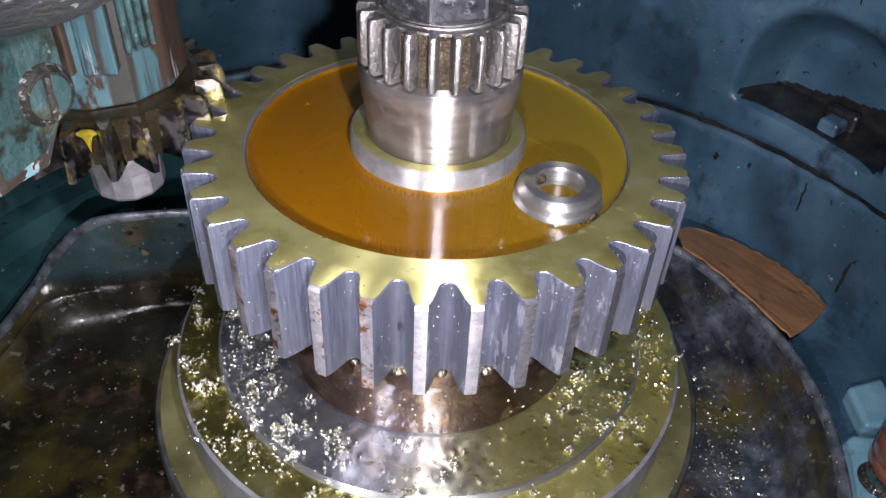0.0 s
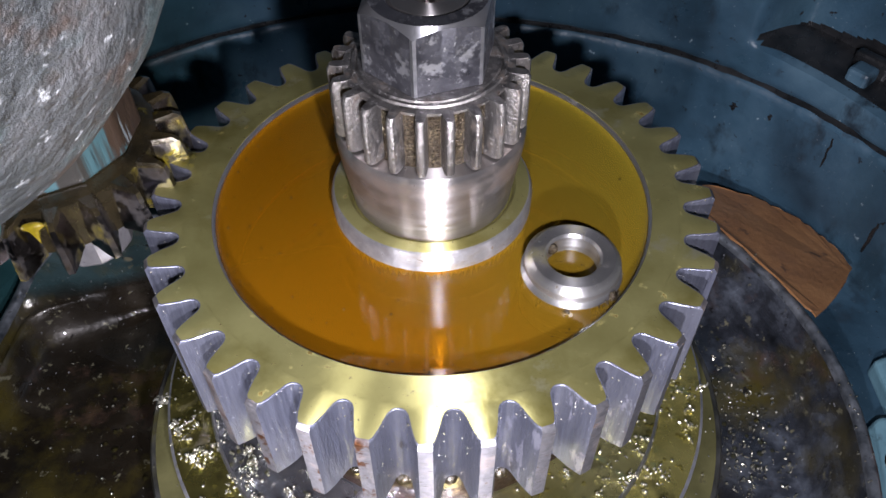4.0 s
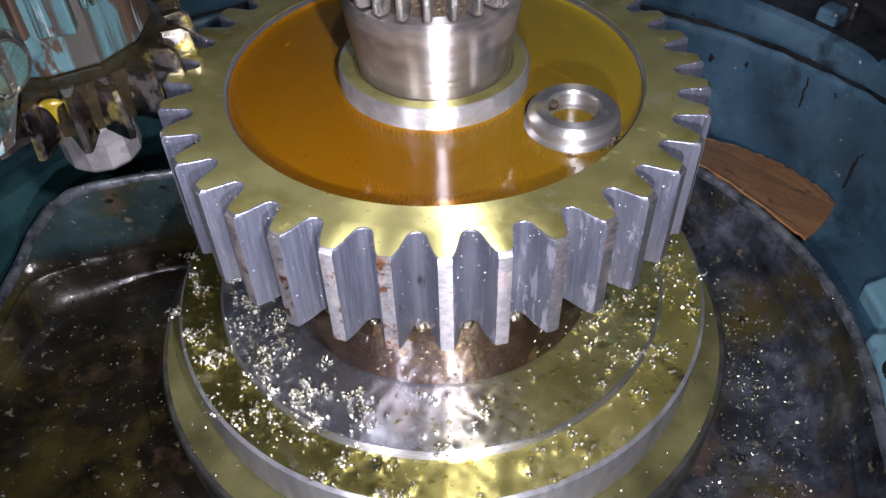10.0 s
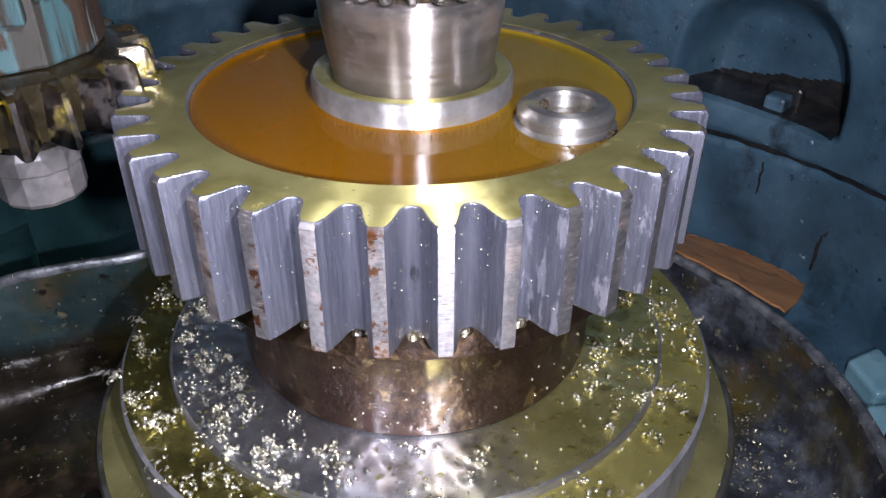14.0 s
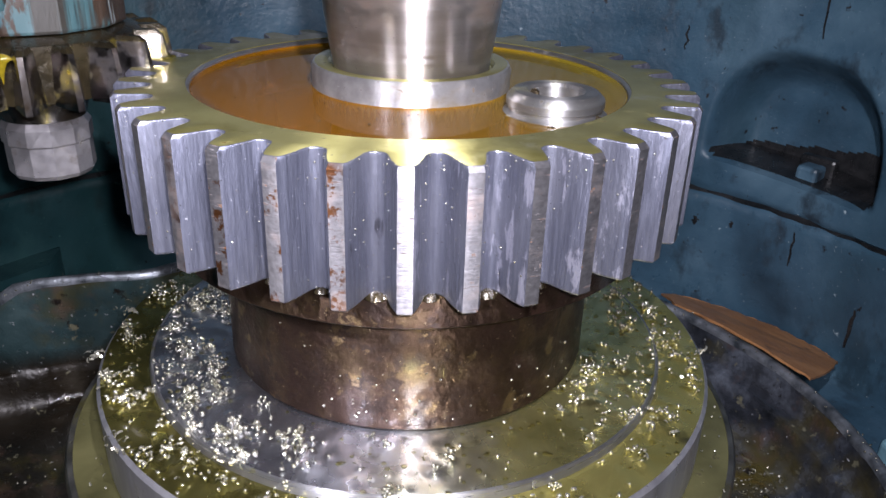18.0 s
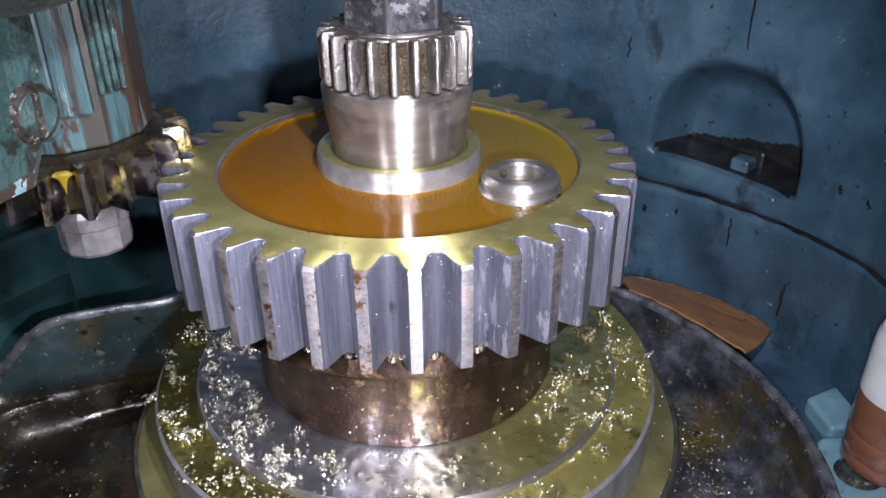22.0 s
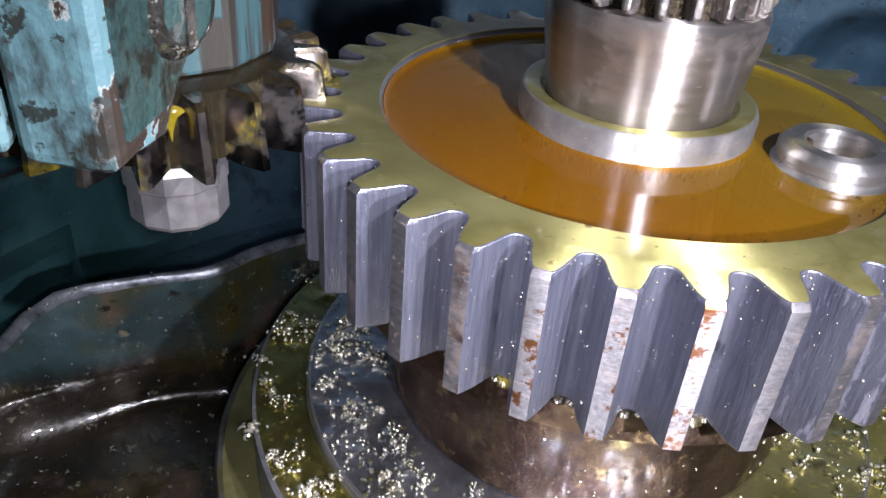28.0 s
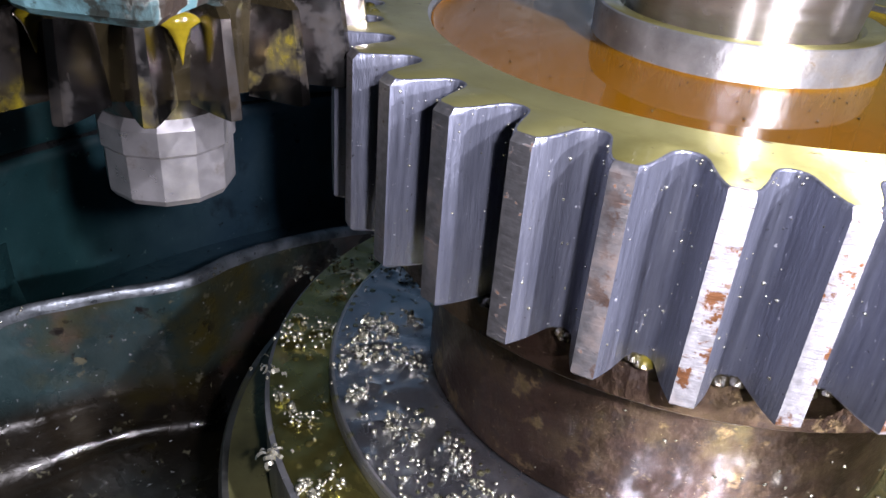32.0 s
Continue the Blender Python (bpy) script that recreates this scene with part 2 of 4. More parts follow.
M_SLUDGE = surface("swarf_sludge", [(0.35, (0.014, 0.010, 0.006)), (0.58, (0.055, 0.040, 0.022)), (0.75, (0.34, 0.28, 0.17))], 900, (0.15, 0.4), 0.5, ROUND, None, (900, 1.0, 0.0016, ROUND))
M_NUT = surface("blackened_nut_steel", [(0.3, (0.069, 0.069, 0.081)), (0.7, (0.172, 0.172, 0.190))], 90, (0.25, 0.42), 0.9, ROUND,
                [(120, 0.54, 0.60, (0.42, 0.42, 0.44), 0.35, 0.9, ROUND), (240, 0.54, 0.60, (0.05, 0.05, 0.055), 0.5, 0.6, ROUND), (600, 0.64, 0.7, (0.55, 0.55, 0.55), 0.3, 0.9, ROUND)], (300, 0.4, 0.0005, ROUND))
M_DRUM = surface("rusty_drum_steel", [(0.3, (0.025, 0.014, 0.010)), (0.5, (0.063, 0.039, 0.026)), (0.7, (0.139, 0.098, 0.054))], 55, (0.30, 0.46), 0.88, (1, 1, 1.3),
                 [(14, 0.46, 0.66, (0.062, 0.036, 0.030), 0.4, 0.8, ROUND), (110, 0.51, 0.59, (0.026, 0.014, 0.010), 0.42, 0.6, ROUND), (75, 0.60, 0.68, (0.30, 0.215, 0.115), 0.34, 0.95, ROUND), (380, 0.62, 0.68, (0.018, 0.010, 0.008), 0.5, 0.4, ROUND), (520, 0.66, 0.70, (0.42, 0.34, 0.22), 0.3, 0.8, ROUND)], (260, 0.6, 0.0010, ROUND), coat=0.35, coat_rough=0.12, lathe_cut=0.97)
M_TABLE = oily_plate("oily_table_steel", ((0.32, 0.33, 0.38), (0.66, 0.675, 0.735)), ((0.38, 0.345, 0.10), (0.82, 0.775, 0.36)), (0.20, 0.32), 0.94, (1, 0.2, 0), -0.035, 0.03)
M_LOW_EDGE = surface("oily_flange_edge", [(0.3, (0.035, 0.035, 0.03)), (0.7, (0.15, 0.15, 0.14))], 60, (0.3, 0.46), 0.8, ROUND, [(40, 0.52, 0.66, (0.05, 0.046, 0.02), 0.3, 0.5, ROUND)], (300, 0.3, 0.0005, ROUND), coat=0.5, lathe_cut=0.8)
# upright streaks in the tone stand for reflections along the edge
M_EDGE = surface("turned_flange_edge", [(0.3, (0.36, 0.355, 0.38)), (0.7, (0.60, 0.595, 0.63))], 120, (0.26, 0.40), 0.85, (1, 1, 0.15), [(60, 0.58, 0.70, (0.20, 0.185, 0.10), 0.4, 0.6, ROUND), (300, 0.64, 0.7, (0.08, 0.075, 0.06), 0.4, 0.3, ROUND)], (1200, 0.3, 0.0003, TURNED), lathe_cut=0.9)
M_LOWER = surface("dark_oily_flange", [(0.3, (0.070, 0.067, 0.028)), (0.7, (0.238, 0.224, 0.098))], 26, (0.25, 0.45), 0.7, ROUND, [(120, 0.6, 0.7, (0.03, 0.026, 0.015), 0.3, 0.2, ROUND)], (80, 0.35, 0.001, ROUND), coat=0.6, coat_rough=0.1, lathe_cut=0.9)
# no bare steel here: darker olive westwards, brighter olive eastwards
M_TABLE_OIL = oily_plate("oil_on_table", ((0.17, 0.153, 0.043), (0.44, 0.40, 0.12)), ((0.34, 0.305, 0.08), (0.72, 0.65, 0.23)), (0.20, 0.32), 0.90, (1, 0.2, 0), -0.06, 0.04)
M_WEB = surface("steel_under_oil", [(0.3, (0.40, 0.40, 0.40)), (0.7, (0.60, 0.60, 0.60))], 22, (0.5, 0.62), 0.92, ROUND, None, (300, 0.1, 0.0003, TURNED), lathe_cut=0.85)


def oil_material(name, tint, milk, milky, wall_tint=None, wall_milk=None):
    """Clear oil: tinted see-through body, a little milky scatter, a glossy top."""
    m, nt, p = nodes_of(name)
    nt.nodes.remove(p)
    tr = nt.nodes.new("ShaderNodeBsdfTransparent")
    n = noise_node(nt, 18, 5.0)
    # north-east part, its olive tint standing for the blue wall's reflection
    thin = drift(nt, (0.87, 0.5, 0), -0.05, 0.10, 12, 0.08)
    deep = ramp(nt, n, [(0.3, tint), (0.7, tuple(min(1, c * 1.12) for c in tint))])
    nt.links.new(mix(nt, thin, deep, wall_tint or tint), tr.inputs[0])
    df = nt.nodes.new("ShaderNodeBsdfDiffuse")
    nt.links.new(mix(nt, thin, milk, wall_milk or milk), df.inputs[0])
    body = nt.nodes.new("ShaderNodeMixShader")
    body.inputs[0].default_value = milky
    nt.links.new(tr.outputs[0], body.inputs[1])
    nt.links.new(df.outputs[0], body.inputs[2])
    gl = nt.nodes.new("ShaderNodeBsdfGlossy")
    gl.inputs["Roughness"].default_value = 0.03
    fr = nt.nodes.new("ShaderNodeFresnel")
    fr.inputs[0].default_value = 1.47
    top = nt.nodes.new("ShaderNodeMixShader")
    nt.links.new(fr.outputs[0], top.inputs[0])
    nt.links.new(body.outputs[0], top.inputs[1])
    nt.links.new(gl.outputs[0], top.inputs[2])
    nt.links.new(top.outputs[0], nt.nodes["Material Output"].inputs[0])
    bp = nt.nodes.new("ShaderNodeBump")
    bp.inputs["Strength"].default_value = 0.06
    bp.inputs["Distance"].default_value = 0.001
    nt.links.new(noise_node(nt, 16, 2.0), bp.inputs["Height"])
    for s in (gl, fr):
        nt.links.new(bp.outputs[0], s.inputs["Normal"])
    return m


M_OIL = oil_material("amber_cutting_oil", (0.84, 0.47, 0.04), (0.31, 0.125, 0.004), 0.28, (0.93, 0.74, 0.15), (0.35, 0.265, 0.028))
M_CHIP = surface("bright_steel_chip", [(0.3, (0.26, 0.245, 0.16)), (0.7, (0.72, 0.70, 0.60))], 160, (0.14, 0.28), 0.85, coat=0.6)


def tray_material():
    """Oily black-brown cast iron, greyer and lighter towards the east."""
    m, nt, p = nodes_of("oily_cast_tray")
    wet = ramp(nt, noise_node(nt, 14), [(0.3, (0.004, 0.0035, 0.003)), (0.52, (0.017, 0.013, 0.0085)), (0.75, (0.066, 0.057, 0.044))])
    greyer = ramp(nt, noise_node(nt, 30, 9.0, 0.7), [(0.3, (0.005, 0.006, 0.007)), (0.52, (0.036, 0.040, 0.050)), (0.75, (0.145, 0.165, 0.20))])
    col = mix(nt, drift(nt, (1, 0, 0), 0.0, 0.22, 9, 0.5), wet, greyer)
    teal = ramp(nt, noise_node(nt, 22, shift=(3, 3, 3)), [(0.25, (0.010, 0.024, 0.026)), (0.55, (0.036, 0.066, 0.070)), (0.8, (0.10, 0.15, 0.155))])
    both = nt.nodes.new("ShaderNodeMath")
    both.operation = "MULTIPLY"
    nt.links.new(drift(nt, (0, 0, 1), -0.122, -0.108, 25, 0.02), both.inputs[0])
    nt.links.new(drift(nt, (-1, 0, 0), -0.05, 0.15, 12, 0.1), both.inputs[1])
    col = mix(nt, both.outputs[0], col, teal)
    rgh = ramp(nt, noise_node(nt, 30), [(0.35, grey(0.12)), (0.65, grey(0.42))])
    # the finest pale specks are painted for grit and wet sparkle
    for sc, lo, hi, c, r in ((10, 0.5, 0.66, (0.075, 0.06, 0.014), 0.14), (13, 0.55, 0.68, (0.10, 0.058, 0.042), 0.35), (60, 0.62, 0.70, (0.014, 0.011, 0.01), 0.2), (110, 0.62, 0.68, (0.16, 0.15, 0.10), 0.25), (240, 0.67, 0.70, (0.45, 0.46, 0.48), 0.25)):
        f = ramp(nt, noise_node(nt, sc, 8.0, 0.62, (1, 1, 1), (5.1 + sc, 2.2, 7.7)), [(lo, grey(0)), (hi, grey(1))])
        col = mix(nt, f, col, c)
        rgh = mix(nt, f, rgh, grey(r))
    nt.links.new(col, p.inputs["Base Color"])
    nt.links.new(rgh, p.inputs["Roughness"])
    p.inputs["Metallic"].default_value = 0.3
    p.inputs["Coat Weight"].default_value = 0.8
    p.inputs["Coat Roughness"].default_value = 0.04
    bump(nt, p, noise_node(nt, 70, 6.0, 0.6), 0.5, 0.0025)
    return m


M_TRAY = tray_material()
M_TRAY_RIM = surface("worn_tray_rim", [(0.3, (0.05, 0.06, 0.07)), (0.7, (0.3, 0.32, 0.35))], 90, (0.25, 0.5), 0.7, ROUND, None, (200, 0.5, 0.0012, ROUND))
M_BLUE = surface("blue_machine_paint", [(0.25, (0.012, 0.029, 0.046)), (0.5, (0.040, 0.086, 0.128)), (0.8, (0.10, 0.175, 0.23))], 12, (0.22, 0.5), 0.0, ROUND,
                 [(30, 0.57, 0.68, (0.02, 0.035, 0.05), 0.45, 0.0, (1, 1, 0.6)), (9, 0.50, 0.70, (0.03, 0.068, 0.095), 0.3, 0.0, (1, 1, 0.25)), (120, 0.65, 0.69, (0.01, 0.01, 0.012), 0.5, 0.0, ROUND), (85, 0.69, 0.73, (0.3, 0.38, 0.42), 0.4, 0.0, ROUND), (400, 0.68, 0.72, (0.35, 0.42, 0.45), 0.3, 0.0, ROUND)], (140, 0.5, 0.0014, ROUND))
M_CYAN = surface("chipped_cyan_paint", [(0.25, (0.073, 0.157, 0.178)), (0.6, (0.124, 0.242, 0.264)), (0.8, (0.196, 0.319, 0.337))], 24, (0.3, 0.5), 0.0, (1, 1, 0.6),
                 [(30, 0.545, 0.555, (0.34, 0.38, 0.36), 0.5, 0.0, (1, 1, 0.6)), (30, 0.555, 0.565, (0.035, 0.024, 0.018), 0.55, 0.15, (1, 1, 0.6)), (170, 0.57, 0.61, (0.025, 0.035, 0.032), 0.5, 0.0, ROUND), (11, 0.52, 0.68, (0.035, 0.07, 0.075), 0.4, 0.0, ROUND), (48, 0.55, 0.66, (0.022, 0.022, 0.018), 0.4, 0.0, (1, 1, 0.5))], (120, 0.6, 0.0012, ROUND))
# bright specks in the colour stand for chips and wet glints
M_GREASE = surface("black_grease_chips_and_glints", [(0.3, (0.008, 0.008, 0.007)), (0.7, (0.030, 0.028, 0.022))], 300, (0.12, 0.3), 0.2, ROUND, [(420, 0.58, 0.64, (0.5, 0.48, 0.42), 0.2, 0.7, ROUND)], (500, 1.0, 0.0015, ROUND), coat=0.8)
M_YELLOW_OIL = surface("yellow_oil_drip", [(0.3, (0.06, 0.044, 0.003)), (0.7, (0.20, 0.152, 0.010))], 160, (0.06, 0.12), 0.0, coat=1.0)
M_STRIP = surface("brown_streaked_strip", [(0.25, (0.032, 0.075, 0.083)), (0.6, (0.054, 0.113, 0.122)), (0.8, (0.088, 0.155, 0.166))], 40, (0.25, 0.45), 0.1, (1, 1, 0.1), [(15, 0.50, 0.515, (0.060, 0.038, 0.026), 0.4, 0.3, (1, 1, 0.4)), (120, 0.56, 0.60, (0.014, 0.014, 0.013), 0.5, 0.0, (1, 1, 0.06))], (200, 0.4, 0.0006, (1, 1, 0.1)))
M_GREEN = surface("grimy_green_paint", [(0.25, (0.013, 0.036, 0.035)), (0.6, (0.028, 0.064, 0.062)), (0.8, (0.056, 0.101, 0.098))], 40, (0.2, 0.45), 0.0, ROUND,
                  [(80, 0.50, 0.58, (0.010, 0.014, 0.012), 0.3, 0.0, ROUND), (26, 0.58, 0.68, (0.03, 0.022, 0.016), 0.4, 0.1, ROUND), (420, 0.66, 0.70, (0.20, 0.19, 0.12), 0.25, 0.2, ROUND)], (140, 1.0, 0.002, ROUND), coat=0.5)
M_PEEL = surface("peeling_blue_slide", [(0.25, (0.023, 0.055, 0.062)), (0.6, (0.042, 0.090, 0.099)), (0.8, (0.072, 0.129, 0.139))], 40, (0.3, 0.5), 0.0, (1, 1, 0.1),
                 [(60, 0.57, 0.62, (0.032, 0.030, 0.026), 0.4, 0.2, (1, 1, 0.04)), (17, 0.515, 0.528, (0.042, 0.028, 0.020), 0.35, 0.3, (1, 1, 0.38)), (120, 0.55, 0.59, (0.012, 0.02, 0.022), 0.5, 0.0, (1, 1, 0.06)), (90, 0.64, 0.68, (0.22, 0.26, 0.27), 0.4, 0.0, (1, 1, 0.08))], (160, 0.7, 0.001, (1, 1, 0.2)))
M_CAST = surface("rough_grey_casting", [(0.25, (0.023, 0.027, 0.029)), (0.5, (0.049, 0.054, 0.055)), (0.75, (0.098, 0.097, 0.097))], 40, (0.32, 0.5), 0.1, ROUND,
                 [(9, 0.50, 0.62, (0.060, 0.046, 0.040), 0.45, 0.1, ROUND), (60, 0.54, 0.62, (0.055, 0.040, 0.032), 0.5, 0.1, ROUND), (14, 0.50, 0.68, (0.05, 0.10, 0.10), 0.5, 0.0, ROUND), (130, 0.6, 0.66, (0.03, 0.027, 0.024), 0.5, 0.0, ROUND), (240, 0.62, 0.68, (0.36, 0.37, 0.37), 0.4, 0.1, ROUND)], (150, 1.0, 0.004, ROUND))
M_CUTTER = surface("ground_cutter_steel", [(0.3, (0.11, 0.095, 0.085)), (0.7, (0.32, 0.30, 0.30))], 70, (0.14, 0.28), 1.0, (1, 1, 0.4), [(40, 0.54, 0.64, (0.34, 0.27, 0.02), 0.12, 0.6, ROUND), (55, 0.52, 0.64, (0.045, 0.035, 0.025), 0.24, 0.7, ROUND)], (300, 0.2, 0.0004, ROUND))
M_CLAMP = surface("bright_clamp_nut_steel", [(0.3, (0.27, 0.26, 0.27)), (0.7, (0.46, 0.44, 0.455))], 90, (0.26, 0.42), 0.8, ROUND, [(60, 0.54, 0.66, (0.12, 0.10, 0.08), 0.35, 0.6, ROUND), (28, 0.58, 0.7, (0.28, 0.25, 0.10), 0.2, 0.6, ROUND)], (300, 0.2, 0.0004, ROUND))
M_CUTTER_TOP = surface("oily_cutter_body", [(0.3, (0.012, 0.010, 0.006)), (0.7, (0.045, 0.034, 0.016))], 60, (0.12, 0.35), 0.5, ROUND, [(46, 0.58, 0.70, (0.17, 0.135, 0.01), 0.1, 0.4, ROUND)], (200, 0.5, 0.001, ROUND), coat=0.6)
# for grime, the seam, and the shade painted into the hollow
M_BLACK = surface("black_grime_and_shade", [(0.3, (0.006, 0.007, 0.008)), (0.7, (0.022, 0.022, 0.023))], 60, (0.2, 0.45), 0.0, bump_at=(120, 0.5, 0.001, ROUND))


def toned_end(m, along, low, high, tone):
    """Towards one end the base colour is multiplied by another tone."""
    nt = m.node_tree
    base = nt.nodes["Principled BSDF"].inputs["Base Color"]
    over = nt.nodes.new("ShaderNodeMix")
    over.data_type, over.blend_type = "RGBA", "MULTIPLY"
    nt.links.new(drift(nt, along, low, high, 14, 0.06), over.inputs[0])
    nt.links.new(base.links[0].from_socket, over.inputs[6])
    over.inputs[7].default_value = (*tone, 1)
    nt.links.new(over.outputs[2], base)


def bare_foot(m, low, high, tone):
    """Paint flaked off to bare brown metal along the lower edge."""
    nt = m.node_tree
    p = nt.nodes["Principled BSDF"]
    away = drift(nt, (0, 0, -1), -high, -low, 42, 0.05)
    flake = ramp(nt, noise_node(nt, 30, 9.0, 0.66, (1, 1, 0.8), (4, 2, 6)), [(0.535, grey(0)), (0.55, grey(1))])
    both = nt.nodes.new("ShaderNodeMath")
    both.operation = "MULTIPLY"
    nt.links.new(away, both.inputs[0])
    nt.links.new(flake, both.inputs[1])
    base = p.inputs["Base Color"]
    nt.links.new(mix(nt, both.outputs[0], base.links[0].from_socket, tone), base)


def worn_side(m, heading, near, far, scale, stretch, edge, tone):
    """Marks that only the teeth on one side of the gear carry."""
    nt = m.node_tree
    base = nt.nodes["Principled BSDF"].inputs["Base Color"]
    c, s = math.cos(radians(heading)), math.sin(radians(heading))
    there = drift(nt, (c, s, 0), near, far, 60, 0.004)
    mark = ramp(nt, noise_node(nt, scale, 8.0, 0.68, stretch, (1, 6, 3)), [(edge, grey(0)), (edge + 0.05, grey(1))])
    both = nt.nodes.new("ShaderNodeMath")
    both.operation = "MULTIPLY"
    nt.links.new(there, both.inputs[0])
    nt.links.new(mark, both.inputs[1])
    nt.links.new(mix(nt, both.outputs[0], base.links[0].from_socket, tone), base)


bare_foot(M_CYAN, 0.150, 0.200, (0.050, 0.033, 0.023))
worn_side(M_FLANK, -68, 0.103, 0.107, 130, (1, 1, 0.28), 0.56, (0.34, 0.34, 0.41))
worn_side(M_TIP, -114, 0.1135, 0.1155, 150, ROUND, 0.53, (0.10, 0.042, 0.018))
# the column's paint gets darker and greener towards the west
toned_end(M_BLUE, (-1, 0, 0), 0.16, 0.27, (0.42, 0.62, 0.46))
M_ORANGE = surface("oil_soaked_orange_card", [(0.25, (0.23, 0.105, 0.042)), (0.55, (0.34, 0.165, 0.065)), (0.8, (0.44, 0.235, 0.10))], 20, (0.35, 0.6), 0.0, ROUND,
                   [(90, 0.60, 0.68, (0.12, 0.06, 0.03), 0.4, 0.0, ROUND), (16, 0.55, 0.70, (0.26, 0.125, 0.055), 0.3, 0.0, ROUND)], (120, 0.6, 0.0015, ROUND))
M_JAR = surface("cloudy_white_plastic", [(0.3, (0.442, 0.468, 0.468)), (0.7, (0.676, 0.702, 0.702))], 34, (0.3, 0.45))
M_JAR_OIL = surface("brown_oil_behind_plastic", [(0.3, (0.12, 0.045, 0.025)), (0.7, (0.27, 0.12, 0.07))], 34, (0.2, 0.35), coat=0.5)
M_PLATE = surface("pale_blue_plate_paint", [(0.25, (0.095, 0.203, 0.257)), (0.6, (0.176, 0.331, 0.392)), (0.8, (0.270, 0.446, 0.499))], 26, (0.25, 0.5), 0.0, ROUND, [(60, 0.6, 0.7, (0.03, 0.035, 0.035), 0.4, 0.0, ROUND)], (140, 0.5, 0.001, ROUND), coat=0.3)
M_HALL = surface("hall_plaster", [(0.3, (0.2, 0.21, 0.2)), (0.7, (0.28, 0.29, 0.28))], 2, (0.7, 0.9))
M_CONCRETE = surface("hall_concrete", [(0.3, (0.14, 0.14, 0.14)), (0.7, (0.2, 0.2, 0.19))], 3, (0.6, 0.9))


# ---- building helpers ----
def part(name, bm, material, parent=None, label="", smooth=False):
    """Links a bmesh as one object, under a thing or a part. material: one, or a list in slot order."""
    me = bpy.data.meshes.new(name)
    bm.normal_update()
    bm.to_mesh(me)
    bm.free()
    for m in material if isinstance(material, (list, tuple)) else [material]:
        me.materials.append(m)
    if smooth:
        me.polygons.foreach_set("use_smooth", [True] * len(me.polygons))
        me.set_sharp_from_angle(angle=radians(smooth if smooth is not True else 40))
    ob = new(name, me)
    if parent:
        ob.parent = parent
    if label:
        ob["label"] = label
    return ob


def thing(name, label, category, m=None, group="", kind=""):
    ob = tagged(new(name), label, category, group, kind)
    if m is not None:
        ob.matrix_world = m
    return ob


def turn(degrees):
    return Matrix.Rotation(radians(degrees), 4, "Z")


def lathe(profile, segs=96, closed=False, bm=None, at=(0, 0)):
    """Turns (radius, z) points round the z axis; a radius of 0 closes to a point."""
    bm = bm or bmesh.new()
    rings = []
    for r, z in profile:
        if r <= 1e-7:
            rings.append([bm.verts.new((at[0], at[1], z))])
        else:
            rings.append([bm.verts.new((at[0] + r * math.cos(2 * math.pi * k / segs), at[1] + r * math.sin(2 * math.pi * k / segs), z)) for k in range(segs)])
    pairs = list(zip(rings, rings[1:])) + ([(rings[-1], rings[0])] if closed else [])
    for a, b in pairs:
        for k in range(segs):
            j = (k + 1) % segs
            f = [a[k % len(a)], a[j % len(a)], b[j % len(b)], b[k % len(b)]]
            f = list(dict.fromkeys(f))
            if len(f) > 2:
                bm.faces.new(f)
    bmesh.ops.recalc_face_normals(bm, faces=bm.faces)
    return bm


def prism(outline, z0, z1, bm=None):
    """An upright prism over a plan outline; z0 and z1 may be numbers or one per corner."""
    bm = bm or bmesh.new()
    n = len(outline)
    lo = [bm.verts.new((x, y, z0 if not isinstance(z0, (list, tuple)) else z0[i])) for i, (x, y) in enumerate(outline)]
    hi = [bm.verts.new((x, y, z1 if not isinstance(z1, (list, tuple)) else z1[i])) for i, (x, y) in enumerate(outline)]
    bm.faces.new(hi)
    bm.faces.new(lo[::-1])
    for i in range(n):
        j = (i + 1) % n
        bm.faces.new((lo[i], lo[j], hi[j], hi[i]))
    bmesh.ops.recalc_face_normals(bm, faces=bm.faces)
    return bm


def soften(bm, width, segs=2, angle=30):
    edges = [e for e in bm.edges if len(e.link_faces) == 2 and e.calc_face_angle(0) > radians(angle)]
    bmesh.ops.bevel(bm, geom=edges, offset=width, segments=segs, affect="EDGES", profile=0.5, clamp_overlap=True)
    return bm


def box(cx, cy, cz, sx, sy, sz, width=0.0, segs=2):
    bm = prism([(cx - sx / 2, cy - sy / 2), (cx + sx / 2, cy - sy / 2), (cx + sx / 2, cy + sy / 2), (cx - sx / 2, cy + sy / 2)], cz - sz / 2, cz + sz / 2)
    return soften(bm, width, segs) if width else bm


def moved(bm, m):
    bmesh.ops.transform(bm, matrix=m, verts=bm.verts)
    return bm


def polar(r, degrees):
    return (r * math.cos(radians(degrees)), r * math.sin(radians(degrees)))


def table(points, x):
    """Smooth curve through a short table of (x, value)."""
    for i in range(len(points) - 1):
        (x1, p1), (x2, p2) = points[i], points[i + 1]
        if x1 <= x <= x2:
            x0, p0 = points[i - 1] if i else (2 * x1 - x2, p2)
            x3, p3 = points[i + 2] if i + 2 < len(points) else (2 * x2 - x1, p1)
            m1, m2 = (p2 - p0) / (x2 - x0) * (x2 - x1), (p3 - p1) / (x3 - x1) * (x2 - x1)
            s = (x - x1) / (x2 - x1)
            return p1 * (2 * s ** 3 - 3 * s * s + 1) + m1 * (s ** 3 - 2 * s * s + s) + p2 * (3 * s * s - 2 * s ** 3) + m2 * (s ** 3 - s * s)
    return points[-1][1]


